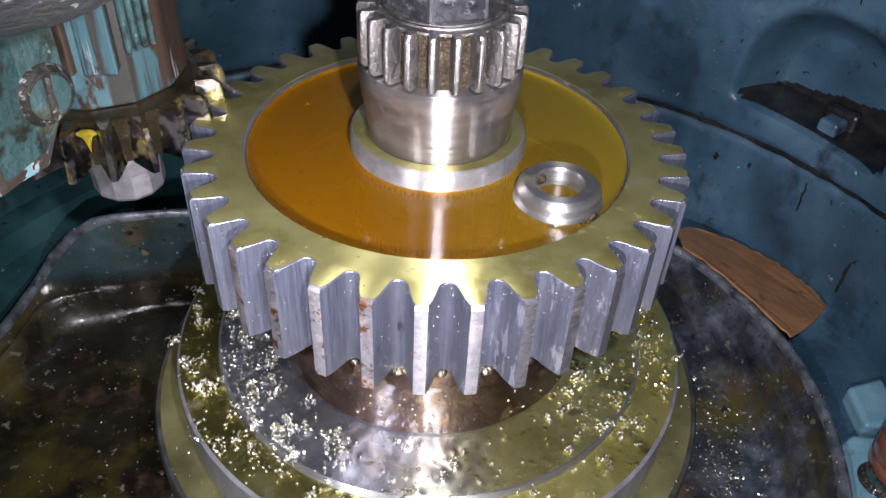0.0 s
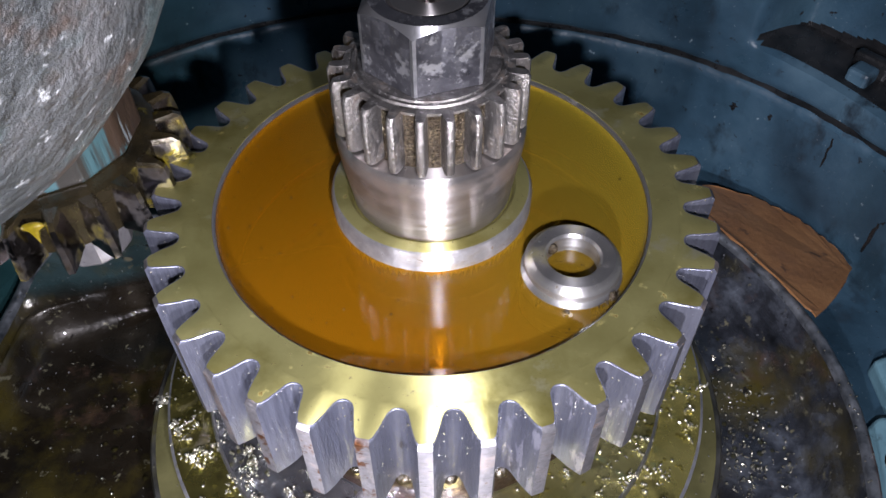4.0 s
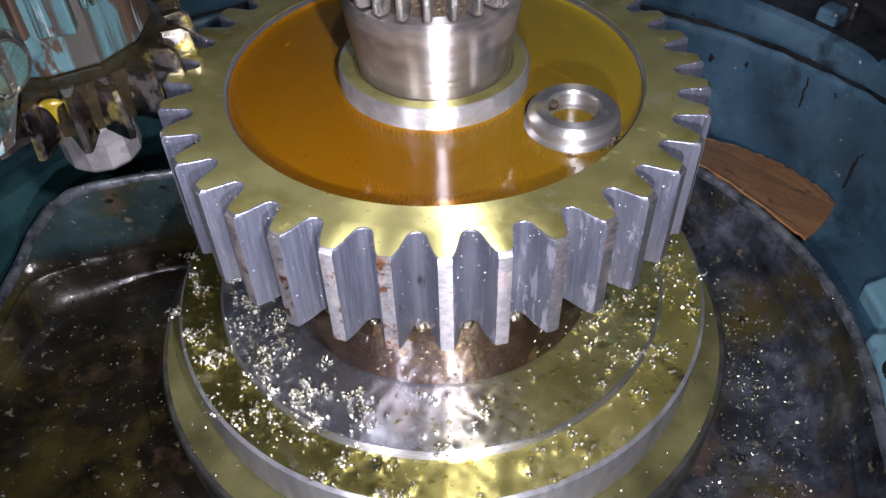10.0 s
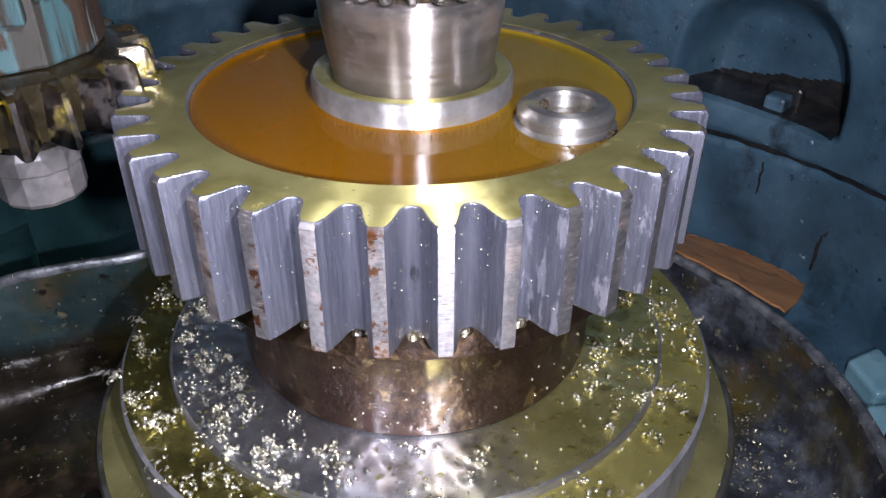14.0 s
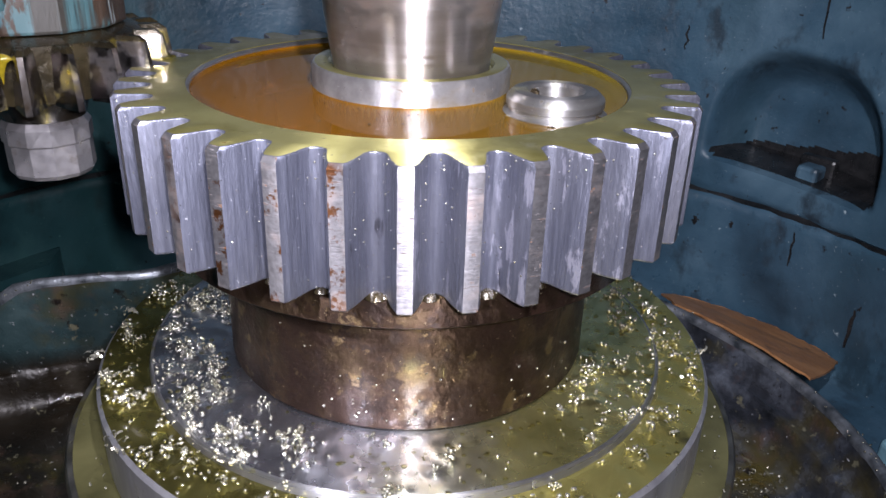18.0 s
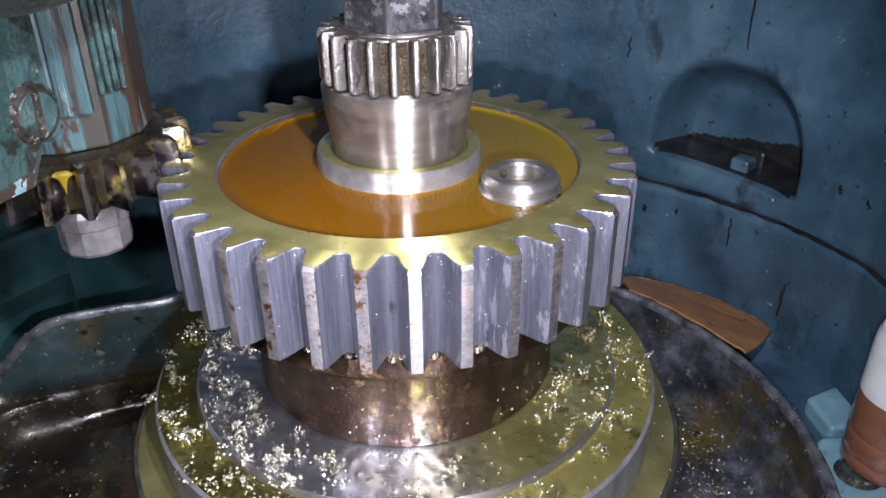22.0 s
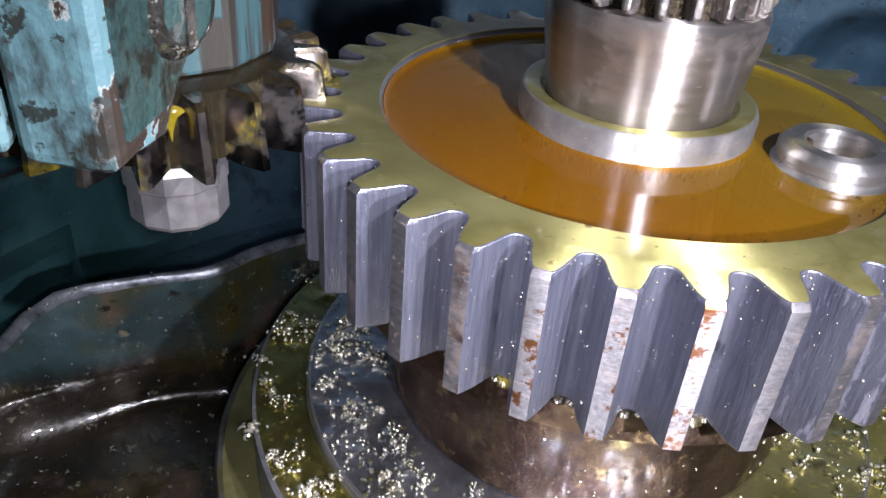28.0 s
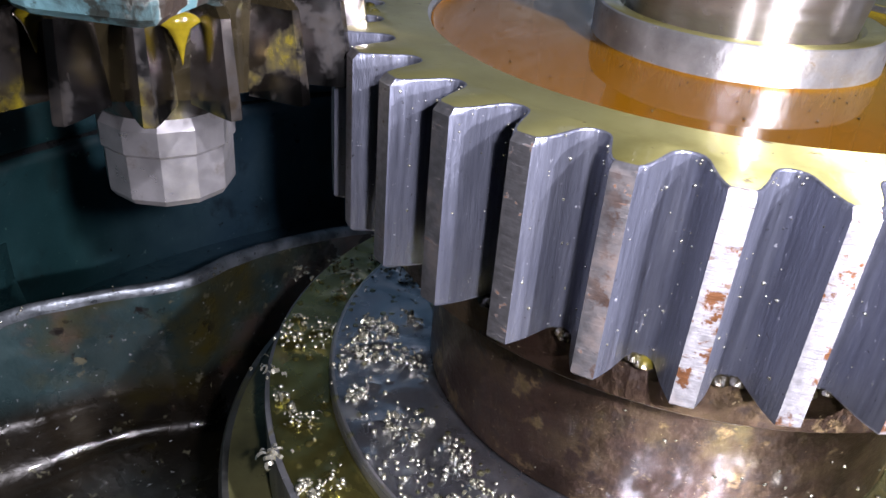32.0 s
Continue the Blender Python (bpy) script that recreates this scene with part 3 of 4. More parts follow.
# how the machine stands to the work: the wall, tray and cutter head
MACHINE = turn(-2.75)
# how far the loose things on the table have turned with it
TABLE_TURN = turn(4.5)

# ---- the hall round the machine: unseen, added to close the place for reflections ----
tagged(part("hall_floor", box(0, 0, -0.95, 2.4, 2.4, 0.1), M_CONCRETE), "grey concrete floor of the added, unseen machine hall", "floor", kind="structure")
for name, b in (("wall_south", box(0, -1.25, 0.15, 2.4, 0.1, 2.1)), ("wall_north", box(0, 1.25, 0.15, 2.4, 0.1, 2.1)),
                ("wall_west", box(-1.25, 0, 0.15, 0.1, 2.4, 2.1)), ("wall_east", box(1.25, 0, 0.15, 0.1, 2.4, 2.1))):
    tagged(part(name, b, M_HALL), "dim grey plaster wall of the added, unseen machine hall", "wall", kind="structure")
tagged(part("ceiling", box(0, 0, 1.25, 2.6, 2.6, 0.1), M_HALL), "dim grey plaster ceiling of the added, unseen machine hall", "ceiling", kind="structure")


# ---- column wall behind the work ----
def hollow(th, z):
    """Depth, 0 to 1, of the arched hollow in the column; its sill slopes with slope()."""
    u = (th - 43.4) / 10.6
    v = (z + 0.015) / 0.104
    if v < 0 or v > 1 or abs(u) > 1:
        return 0.0
    e = 1 - (abs(u) ** 2.6 + max(v - 0.1, 0) ** 2.4 / 0.78)
    s = max(0.0, min(1.0, e / 0.75))
    return s * s * (3 - 2 * s) * min(1.0, v / 0.06)


def slope(th, z):
    """Drop of the hollow's sill towards its south end."""
    fade = max(0.0, min(1.0, (z + 0.047) / 0.02)) * max(0.0, min(1.0, (0.15 - z) / 0.06))
    return 0.0005 * max(-12, min(12, th - 43.4)) * fade * max(0.0, min(1.0, (70 - th) / 10, (th - 14) / 10))


def wall_radius(th, z):
    """Distance of the column's face from the axis, th in degrees."""
    r = 0.398
    c = math.cos(radians(th))
    if c > 0.2:
        q = 0.370 / c
        h = max(0.0, 1 - abs(q - r) / 0.05)
        r = min(q, r) - h * h * 0.006
    if c < -0.2:
        r = min(0.42, 0.40 / -c)
    if th > 140 or th < -60:
        # stepped bed ledge low on the west side
        if z < -0.097:
            r -= 0.025
        if z < -0.122:
            r -= 0.02
    if z < -0.042:
        r -= 0.004
    if abs(z + 0.042) < 0.0015:
        r += 0.003
    r += 0.048 * hollow(th, z)
    return r


def column_wall():
    bm = bmesh.new()
    ths = [-80 + i * 4 for i in range(24)] + [16 + i * 0.3 for i in range(180)] + [70 + i * 3 for i in range(64)]
    zs = sorted(set([-0.9, -0.25, -0.2, -0.16, -0.14, -0.1225, -0.1215, -0.11, -0.0975, -0.0965, -0.085, -0.07, -0.06, -0.052, -0.0465, -0.0432, -0.0411, -0.0375]
                    + [round(-0.034 + 0.002 * i, 4) for i in range(32)] + [round(0.031 + 0.003 * i, 4) for i in range(28)] + [0.125, 0.16, 0.22, 0.3, 0.4, 0.5, 0.6]))
    grid, level = [], {}
    for z in zs:
        row = []
        for th in ths:
            r = wall_radius(th, z) + 0.0015 * noise.noise(Vector((th * 0.08, z * 14, 3)))
            row.append(bm.verts.new((*polar(r, th), z + slope(th, z) + (0.0014 * noise.noise(Vector((th * 0.45, z * 500, 1))) if abs(z + 0.042) < 0.005 else 0))))
        grid.append(row)
        level[id(row)] = z
    outer = [[bm.verts.new((*polar(0.62, th), z)) for th in ths] for z in (zs[0], zs[-1])]
    for a, b in zip(grid, grid[1:]):
        for k in range(len(ths) - 1):
            f = bm.faces.new((a[k], a[k + 1], b[k + 1], b[k]))
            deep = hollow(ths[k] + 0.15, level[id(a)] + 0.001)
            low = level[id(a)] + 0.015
            # black seam; the hollow's foot painted black for its shade and some grime
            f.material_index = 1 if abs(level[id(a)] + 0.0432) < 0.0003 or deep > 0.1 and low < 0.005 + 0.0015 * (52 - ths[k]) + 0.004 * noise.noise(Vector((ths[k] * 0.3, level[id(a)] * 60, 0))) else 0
    for k in range(len(ths) - 1):
        bm.faces.new((outer[0][k], outer[1][k], outer[1][k + 1], outer[0][k + 1]))
        bm.faces.new((grid[-1][k], grid[-1][k + 1], outer[1][k + 1], outer[1][k]))
        bm.faces.new((grid[0][k], outer[0][k], outer[0][k + 1], grid[0][k + 1]))
    bmesh.ops.recalc_face_normals(bm, faces=bm.faces)
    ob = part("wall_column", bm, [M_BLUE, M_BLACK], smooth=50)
    ob.matrix_world = MACHINE
    # dark runs of grime on the paint, one of them a crack over the hollow
    for th, top, length, width in ((42.8, 0.168, 0.068, 0.0022), (31.4, -0.094, 0.034, 0.0046), (40.5, -0.052, 0.03, 0.0026), (27.5, 0.018, 0.008, 0.005), (23.5, 0.016, 0.007, 0.005), (53.0, -0.064, 0.008, 0.006),
                                   (24.0, 0.085, 0.014, 0.003), (58.0, 0.09, 0.02, 0.0025), (48.5, -0.060, 0.006, 0.004)):
        run = bmesh.new()
        cols = []
        for k in range(9):
            z = top - length * k / 8
            w = width * (0.35 + 0.65 * math.sin(math.pi * (k + 0.5) / 9)) * (1 + 0.5 * noise.noise(Vector((th, k * 0.9, 2))))
            a = th + 0.35 * noise.noise(Vector((th * 3, k * 0.5, 7)))
            half = math.degrees(w / 2 / 0.39)
            row = []
            for da, lift in ((-half, -0.0006), (-half * 0.5, 0.0009), (half * 0.5, 0.0009), (half, -0.0006)):
                zz = z + slope(a + da, z)
                row.append(run.verts.new((*polar(wall_radius(a + da, z) + 0.0015 * noise.noise(Vector(((a + da) * 0.08, z * 14, 3))) - lift, a + da), zz)))
            cols.append(row)
        for p, q in zip(cols, cols[1:]):
            for j in range(3):
                run.faces.new((p[j], p[j + 1], q[j + 1], q[j]))
        bmesh.ops.recalc_face_normals(run, faces=run.faces)
        part("grime_run", run, M_BLACK, ob, "black run of grime", smooth=True)
    return tagged(ob, "curved blue painted machine column wall with an arched hollow", "machine wall", kind="structure")


column_wall()

# ---- tray ----
# angle, radius and height of the rim's edge; its west end is a raised curved lip
RIM = [(-180, 0.345, -0.112), (-135, 0.36, -0.108), (-90, 0.36, -0.10), (-50, 0.292, -0.10), (-12, 0.267, -0.10), (0, 0.271, -0.10), (10, 0.277, -0.10), (25, 0.284, -0.10), (60, 0.285, -0.095), (95, 0.262, -0.08), (120, 0.246, -0.062),
       (133, 0.243, -0.055), (141, 0.247, -0.055), (149, 0.278, -0.055), (154.4, 0.308, -0.060), (157.3, 0.333, -0.085), (159.6, 0.347, -0.110), (164, 0.342, -0.115), (170, 0.335, -0.114), (180, 0.345, -0.112)]
RIM_R = [(a, r) for a, r, z in RIM]
RIM_Z = [(a, z) for a, r, z in RIM]
# foot of the lip: a rounded ledge where the floor begins
FOOT = [(-180, 0.325), (-135, 0.34), (-90, 0.335), (-50, 0.272), (-12, 0.254), (10, 0.264), (25, 0.270), (60, 0.268), (95, 0.245), (120, 0.232), (133, 0.236), (142, 0.240), (145, 0.258), (149.6, 0.279), (155.7, 0.304), (158.6, 0.319), (161.4, 0.333), (170, 0.324), (180, 0.325)]


def tray():
    base = thing("coolant_tray", "oily dark cast-iron coolant tray with a raised worn rim", "tray", MACHINE)
    ths = [-180 + 2 * i for i in range(180)]
    n = len(ths)

    def shell(name, rows, mat, label=""):
        """rows: functions of the angle that give radius and height, from the axis outwards."""
        bm = bmesh.new()
        rings = [[bm.verts.new((*polar(row(th)[0], th), row(th)[1])) for th in ths] for row in rows]
        for a, b in zip(rings, rings[1:]):
            for k in range(n):
                j = (k + 1) % n
                bm.faces.new((a[k], a[j], b[j], b[k]))
        bmesh.ops.recalc_face_normals(bm, faces=bm.faces)
        part(name, bm, mat, base, label, smooth=50)

    def floor_row(fr, drop):
        return lambda th: (0.12 + (table(FOOT, th) - 0.12) * fr, -0.152 + drop + 0.0025 * noise.noise(Vector((th * 0.05, fr * 4, 2))))

    def lip_row(s, sag):
        def row(th):
            r0, r1, z1 = table(FOOT, th), table(RIM_R, th) - 0.004, table(RIM_Z, th) - 0.005
            return r0 + (r1 - r0) * s, -0.124 + (z1 + 0.124) * s ** 1.5 - sag + 0.0012 * noise.noise(Vector((th * 0.09, s * 3, 5)))
        return row

    def rim_row(off, up):
        return lambda th: (table(RIM_R, th) + off, table(RIM_Z, th) + up + 0.0006 * noise.noise(Vector((th * 0.4, off * 900, 8))))

    shell("basin", [floor_row(fr, d) for fr, d in ((0.0, 0.0), (0.25, -0.001), (0.5, -0.002), (0.72, -0.001), (0.86, 0.0), (0.925, 0.002), (0.953, 0.007), (0.968, 0.014), (0.980, 0.0215), (0.991, 0.0262), (1.0, 0.028))]
          + [lip_row(s, d) for s, d in ((0.06, 0.0), (0.16, 0.0008), (0.3, 0.002), (0.5, 0.003), (0.7, 0.002), (0.86, 0.001), (1.0, 0.0))], M_TRAY)
    shell("rim", [rim_row(o, u) for o, u in ((-0.0042, -0.0055), (-0.0034, -0.0015), (-0.0014, 0.0), (0.0012, 0.0), (0.0032, -0.0015), (0.004, -0.006), (0.004, -0.10))], M_TRAY_RIM, "worn bare metal rim")
    return base


tray()

# apron between tray and column
apron = prism([polar(0.5, -180 + 6 * i) for i in range(60)], -0.9, -0.156)
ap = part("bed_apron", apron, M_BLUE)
ap.matrix_world = MACHINE
tagged(ap, "oily blue machine bed under the tray", "machine bed", kind="structure")

# ---- work table: two stacked flanges and the drum that carries the gear ----
work_table = thing("work_table", "round oily steel work table with two stacked flanges", "machine table")
part("pedestal", lathe([(0.0, -0.16), (0.13, -0.16), (0.13, -0.06), (0.0, -0.06)], 72), M_TRAY, work_table, smooth=True)
part("lower_flange", lathe([(0.0, -0.062), (0.157, -0.062), (0.1585, -0.060), (0.1585, -0.037), (0.157, -0.0352), (0.138, -0.035), (0.0, -0.035)], 128), M_LOWER, work_table, "lower flange covered in greenish oil", smooth=True)
part("lower_edge", lathe([(0.1586, -0.0605), (0.1595, -0.060), (0.1595, -0.0368), (0.1582, -0.0349), (0.1560, -0.0347), (0.1560, -0.036)], 128), M_LOW_EDGE, work_table, "worn bright edge of the lower flange", smooth=True)
part("upper_flange", lathe([(0.0, -0.0345), (0.1405, -0.0345), (0.142, -0.033), (0.142, -0.0055), (0.1405, -0.004), (0.1195, -0.004)], 128), M_EDGE, work_table, "bright turned steel edge", smooth=True)
part("centre_disc", lathe([(0.1195, -0.0045), (0.1195, -0.0006), (0.1188, 0.0), (0.0, 0.0)], 128), M_TABLE, work_table, "raised oily steel centre disc", smooth=True)
part("disc_edge", lathe([(0.1197, -0.0042), (0.1197, -0.0010), (0.1188, 0.0005), (0.1180, 0.0006), (0.1178, 0.0001)], 144), M_RIM, work_table, "bright worn edge of the centre disc", smooth=True)

drum = thing("support_drum", "rusty brown steel drum carrying the gear above the table", "drum")
part("shell", lathe([(0.0, 0.0005), (0.0815, 0.0005), (0.083, 0.002), (0.083, 0.0592), (0.0, 0.0592)], 112), M_DRUM, drum, smooth=True)
part("spacer_disc", lathe([(0.0, 0.0594), (0.1025, 0.0594), (0.1035, 0.0604), (0.1035, 0.0732), (0.1028, 0.0737), (0.0, 0.0737)], 112), M_DRUM, drum, "oily brown spacer disc", smooth=True)

# ---- the gear ----
TEETH, PHASE = 36, -90.3
Z_LOW, Z_TOP = 0.074, 0.123
gear = thing("spur_gear", "large oily steel spur gear with freshly cut teeth", "gear")


def tooth_mesh():
    """One tooth about the x axis: root fillet, flanks and a chamfered tip."""
    half = [(0.1050, 5.0), (0.1052, 4.4), (0.1058, 3.85), (0.1070, 3.42), (0.1088, 3.10), (0.1112, 2.74), (0.1140, 2.28), (0.1166, 1.74), (0.1190, 1.20)]
    left = [(r, -a) for r, a in half]
    outline = left + [(0.1191, 0.0)] + [(r, -a) for r, a in reversed(left)]
    plan = [Vector(polar(r, a)) for r, a in outline]
    inner = [Vector(polar(0.1026, a)) for a in (5.0, 0.0, -5.0)]
    def level(z, inset, cham):
        pts = []
        for k, p in enumerate(plan):
            along = plan[min(k + 1, len(plan) - 1)] - plan[max(k - 1, 0)]
            inward = p.normalized() * -1 if k in (0, len(plan) - 1) else Vector((-along.y, along.x)).normalized()
            q = p + inward * inset
            pts.append(q * min(1.0, (0.1191 - cham) / q.length))
        return [(p.x, p.y, z) for p in pts + inner]
    bm = bmesh.new()
    rows = [[bm.verts.new(p) for p in level(z, inset, cham)] for z, inset, cham in ((Z_LOW, 0.0005, 0.0008), (Z_LOW + 0.0008, 0, 0), (Z_TOP - 0.0017, 0, 0), (Z_TOP - 0.0004, 0.0001, 0.0013), (Z_TOP - 0.0001, 0.0003, 0.0016), (Z_TOP, 0.0007, 0.0019))]
    n, m = len(rows[0]), len(outline)
    tip = (8, 9)
    for a, b in zip(rows, rows[1:]):
        for k in range(n):
            j = (k + 1) % n
            if m <= k < n - 1 or k == n - 1 or k == m - 1:
                continue
            f = bm.faces.new((a[k], a[j], b[j], b[k]))
            f.material_index = 1 if k in tip else 0
    top = bm.faces.new(rows[-1])
    top.material_index = 2
    bm.faces.new(rows[0][::-1])
    bmesh.ops.recalc_face_normals(bm, faces=bm.faces)
    return bm


first = part("tooth", tooth_mesh(), [M_FLANK, M_TIP, M_FILM], gear, smooth=28)
first.matrix_world = turn(PHASE)
for k in range(1, TEETH):
    t = new("tooth", first.data)
    t.parent = gear
    t.matrix_world = turn(PHASE + 360 / TEETH * k)

part("rim_top", lathe([(0.1026, Z_TOP - 0.004), (0.1026, Z_TOP), (0.0915, Z_TOP), (0.0915, Z_TOP - 0.004)], 144), M_FILM, gear, "flat rim face under a yellow-green oil film", smooth=True)
part("rim", lathe([(0.0915, Z_TOP - 0.0005), (0.0905, Z_TOP - 0.0015), (0.0895, 0.095), (0.0895, Z_LOW), (0.1025, Z_LOW), (0.1025, Z_TOP - 0.0045)], 144), M_RIM, gear, "bright turned inner wall of the rim", smooth=True)
part("web", lathe([(0.0894, 0.098), (0.0, 0.098), (0.0, 0.078), (0.0894, 0.078)], 96), M_WEB, gear, smooth=True)
part("hub", lathe([(0.0412, 0.099), (0.0419, 0.1268), (0.0410, 0.1291), (0.0404, 0.1294)], 96), M_HUB, gear, "raised turned hub ring", smooth=True)
part("hub_face", lathe([(0.0404, 0.1294), (0.0400, 0.1296), (0.0350, 0.1291), (0.0338, 0.1278), (0.0333, 0.112), (0.030, 0.112)], 96), M_FILM, gear, "hub face wet with yellow oil", smooth=True)

oil = tagged(part("oil_pool", lathe([(0.0894, 0.0995), (0.0903, 0.1206), (0.0897, 0.1197), (0.0885, 0.1192), (0.082, 0.1190), (0.06, 0.1190), (0.0440, 0.1191), (0.0426, 0.1192), (0.0417, 0.1197), (0.0413, 0.0995)], 120, closed=True), M_OIL, smooth=True),
             "pool of amber cutting oil lying in the gear's recess", "oil")

tagged(part("hub_oil", lathe([(0.0320, 0.1250), (0.0327, 0.1276), (0.0331, 0.1270), (0.0336, 0.1271), (0.0342, 0.1281), (0.0336, 0.1250)], 96, closed=True), M_FILM, smooth=True), "ring of yellow oil between hub and arbor", "oil")

# ---- arbor ----
arbor = thing("arbor", "ground steel arbor with a splined end and hexagon nut", "arbor")
part("cone", lathe([(0.0, 0.100), (0.0324, 0.100), (0.0328, 0.128), (0.0362, 0.150), (0.0369, 0.156), (0.0371, 0.1612), (0.0358, 0.163), (0.0, 0.163)], 96), M_ARBOR, arbor, "flared ground steel cone", smooth=True)
part("spline_core", lathe([(0.0, 0.1632), (0.0297, 0.1632), (0.0297, 0.1872), (0.029, 0.1880), (0.0, 0.1880)], 88), M_SLUDGE, arbor, "spline roots packed with dark swarf", smooth=True)
part("shoulder_ring", lathe([(0.0312, 0.1876), (0.0312, 0.1886), (0.0285, 0.1888), (0.0280, 0.1896), (0.0269, 0.1896), (0.0264, 0.1891), (0.0258, 0.1898), (0.0, 0.1898)], 80), M_SPLINE, arbor, smooth=True)


def spline_tooth():
    h = [(0.0290, 4.0), (0.0315, 3.5), (0.0342, 3.1), (0.0359, 2.6), (0.0367, 1.9), (0.0371, 0.8)]
    out = [(r, -a) for r, a in h] + [(r, a) for r, a in reversed(h)]
    bm = bmesh.new()
    rows = [[bm.verts.new((*polar(r - c, a), z)) for r, a in out] for z, c in ((0.1640, 0.0012), (0.1655, 0.0), (0.1870, 0.0), (0.1888, 0.0010))]
    n = len(out)
    for a, b in zip(rows, rows[1:]):
        for k in range(n):
            bm.faces.new((a[k], a[(k + 1) % n], b[(k + 1) % n], b[k]))
    bm.faces.new(rows[-1])
    bm.faces.new(rows[0][::-1])
    bmesh.ops.recalc_face_normals(bm, faces=bm.faces)
    return bm


st = part("spline_tooth", spline_tooth(), M_SPLINE, arbor, smooth=30)
st.matrix_world = turn(-94.2)
for k in range(1, 22):
    t = new("spline_tooth", st.data)
    t.parent = arbor
    t.matrix_world = turn(-94.2 + 360 / 22 * k)


def hexagon(r, z0, z1, cham):
    bm = bmesh.new()
    segs = 144
    def reach(a):
        return r * math.cos(math.pi / 6) / math.cos((a % (math.pi / 3)) - math.pi / 6)
    rows = []
    for z, lim in ((z0, None), (z1 - cham * 1.9, "h"), (z1, "c")):
        row = []
        for k in range(segs):
            a = 2 * math.pi * k / segs
            d = reach(a)
            zz = z
            if lim == "h":
                zz = z1 - (d - r * math.cos(math.pi / 6)) * 0.65 - 0.0012
            if lim == "c":
                d = r * 0.845
            row.append(bm.verts.new((d * math.cos(a), d * math.sin(a), zz)))
        rows.append(row)
    for a, b in zip(rows, rows[1:]):
        for k in range(segs):
            bm.faces.new((a[k], a[(k + 1) % segs], b[(k + 1) % segs], b[k]))
    for f in bm.faces:
        c = f.calc_center_median()
        edge = math.degrees(math.atan2(c.y, c.x)) % 60
        if min(edge, 60 - edge) < 1.7 or c.z > z1 - 0.0016 or c.z > z1 - 0.004 and min(edge, 60 - edge) < 14:
            f.material_index = 1
    for rr, dz in ((0.62, 0.0), (0.58, -0.0018)):
        row = [bm.verts.new((rr * r * math.cos(2 * math.pi * k / segs), rr * r * math.sin(2 * math.pi * k / segs), z1 + dz)) for k in range(segs)]
        for k in range(segs):
            bm.faces.new((rows[-1][k], rows[-1][(k + 1) % segs], row[(k + 1) % segs], row[k]))
        rows.append(row)
    bm.faces.new(rows[0][::-1])
    bmesh.ops.recalc_face_normals(bm, faces=bm.faces)
    return bm


hn = part("hexagon_nut", hexagon(0.0247, 0.1899, 0.2155, 0.003), [M_NUT, M_RIM], arbor, "worn blackened hexagon nut", smooth=25)
hn.matrix_world = turn(-101)
part("stud_end", lathe([(0.0148, 0.2), (0.0148, 0.2135), (0.0135, 0.2148), (0.006, 0.2148), (0.0045, 0.212), (0.0, 0.2105)], 48), M_ARBOR, arbor, "stud end with a centre drilling", smooth=True)

# ---- loose collar on the gear ----
collar = thing("loose_collar", "small bright steel collar lying in the oil beside the hub", "collar", Matrix.Translation((0.055, -0.04, 0.0)))
part("ring", lathe([(0.0102, 0.1265), (0.0112, 0.1276), (0.0160, 0.1276), (0.0164, 0.1274), (0.0184, 0.1254), (0.0187, 0.1248), (0.0187, 0.1222), (0.0179, 0.1216), (0.0179, 0.1206), (0.0198, 0.1194), (0.0201, 0.1095), (0.0192, 0.0995), (0.0102, 0.0995)], 72, closed=True), M_COLLAR, collar, smooth=25)
for a in (-12, 22, 56, 90, 124, 158, 192, 226, 262, 290, 314):
    b = box(0.0196, 0, 0.1160, 0.0016, 0.0022, 0.0052, 0.0004, 1)
    part("notch", moved(b, turn(a)), M_NUT, collar, "dark notch")
for a, z in ((-48, 0.1165), (-40, 0.1162), (-55, 0.1165), (-33, 0.1165), (-64, 0.1164), (-100, 0.1165), (-44, 0.1185)):
    bmx = bmesh.new()
    bmesh.ops.create_icosphere(bmx, subdivisions=2, radius=0.0022, matrix=Matrix.Translation((*polar(0.0203, a), z + 0.0008)))
    for v in bmx.verts:
        v.co += Vector((noise.noise(v.co * 900), noise.noise(v.co * 900 + Vector((5, 5, 5))), noise.noise(v.co * 800))) * 0.0016
    part("grit_clump", bmx, M_SLUDGE, collar, "clump of dark grit", smooth=True)
bmx = bmesh.new()
bmesh.ops.create_icosphere(bmx, subdivisions=2, radius=0.0024, matrix=Matrix.Translation((*polar(0.0098, 140), 0.1243)))
part("grit_clump", bmx, M_SLUDGE, collar, "clump of dark grit", smooth=True)


# ---- cutter head ----
HX, HY = -0.166, 0.0113
cutter_spindle = thing("cutter_spindle", "reciprocating cutter spindle in peeling blue paint with a pinion cutter", "machine spindle", MACHINE @ Matrix.Translation((HX, HY, 0.084)))
nut = part("clamp_nut", lathe([(0.0000, -0.013), (0.0172, -0.013), (0.0185, -0.011), (0.0185, 0.002), (0.0193, 0.003), (0.0193, 0.010), (0.0172, 0.013), (0.0000, 0.013)], 12), M_CLAMP, cutter_spindle, "faceted bright clamp nut", smooth=20)
part("washer_cone", lathe([(0.0000, 0.0132), (0.0176, 0.0132), (0.0206, 0.022), (0.0310, 0.033), (0.0000, 0.033)], 48), M_CUTTER, cutter_spindle, smooth=True)
part("cutter_body", lathe([(0.0000, 0.0335), (0.0344, 0.0335), (0.0456, 0.0285), (0.0456, 0.051), (0.0404, 0.0535), (0.0000, 0.0538)], 64), M_CUTTER_TOP, cutter_spindle, "oily cutter body", smooth=True)


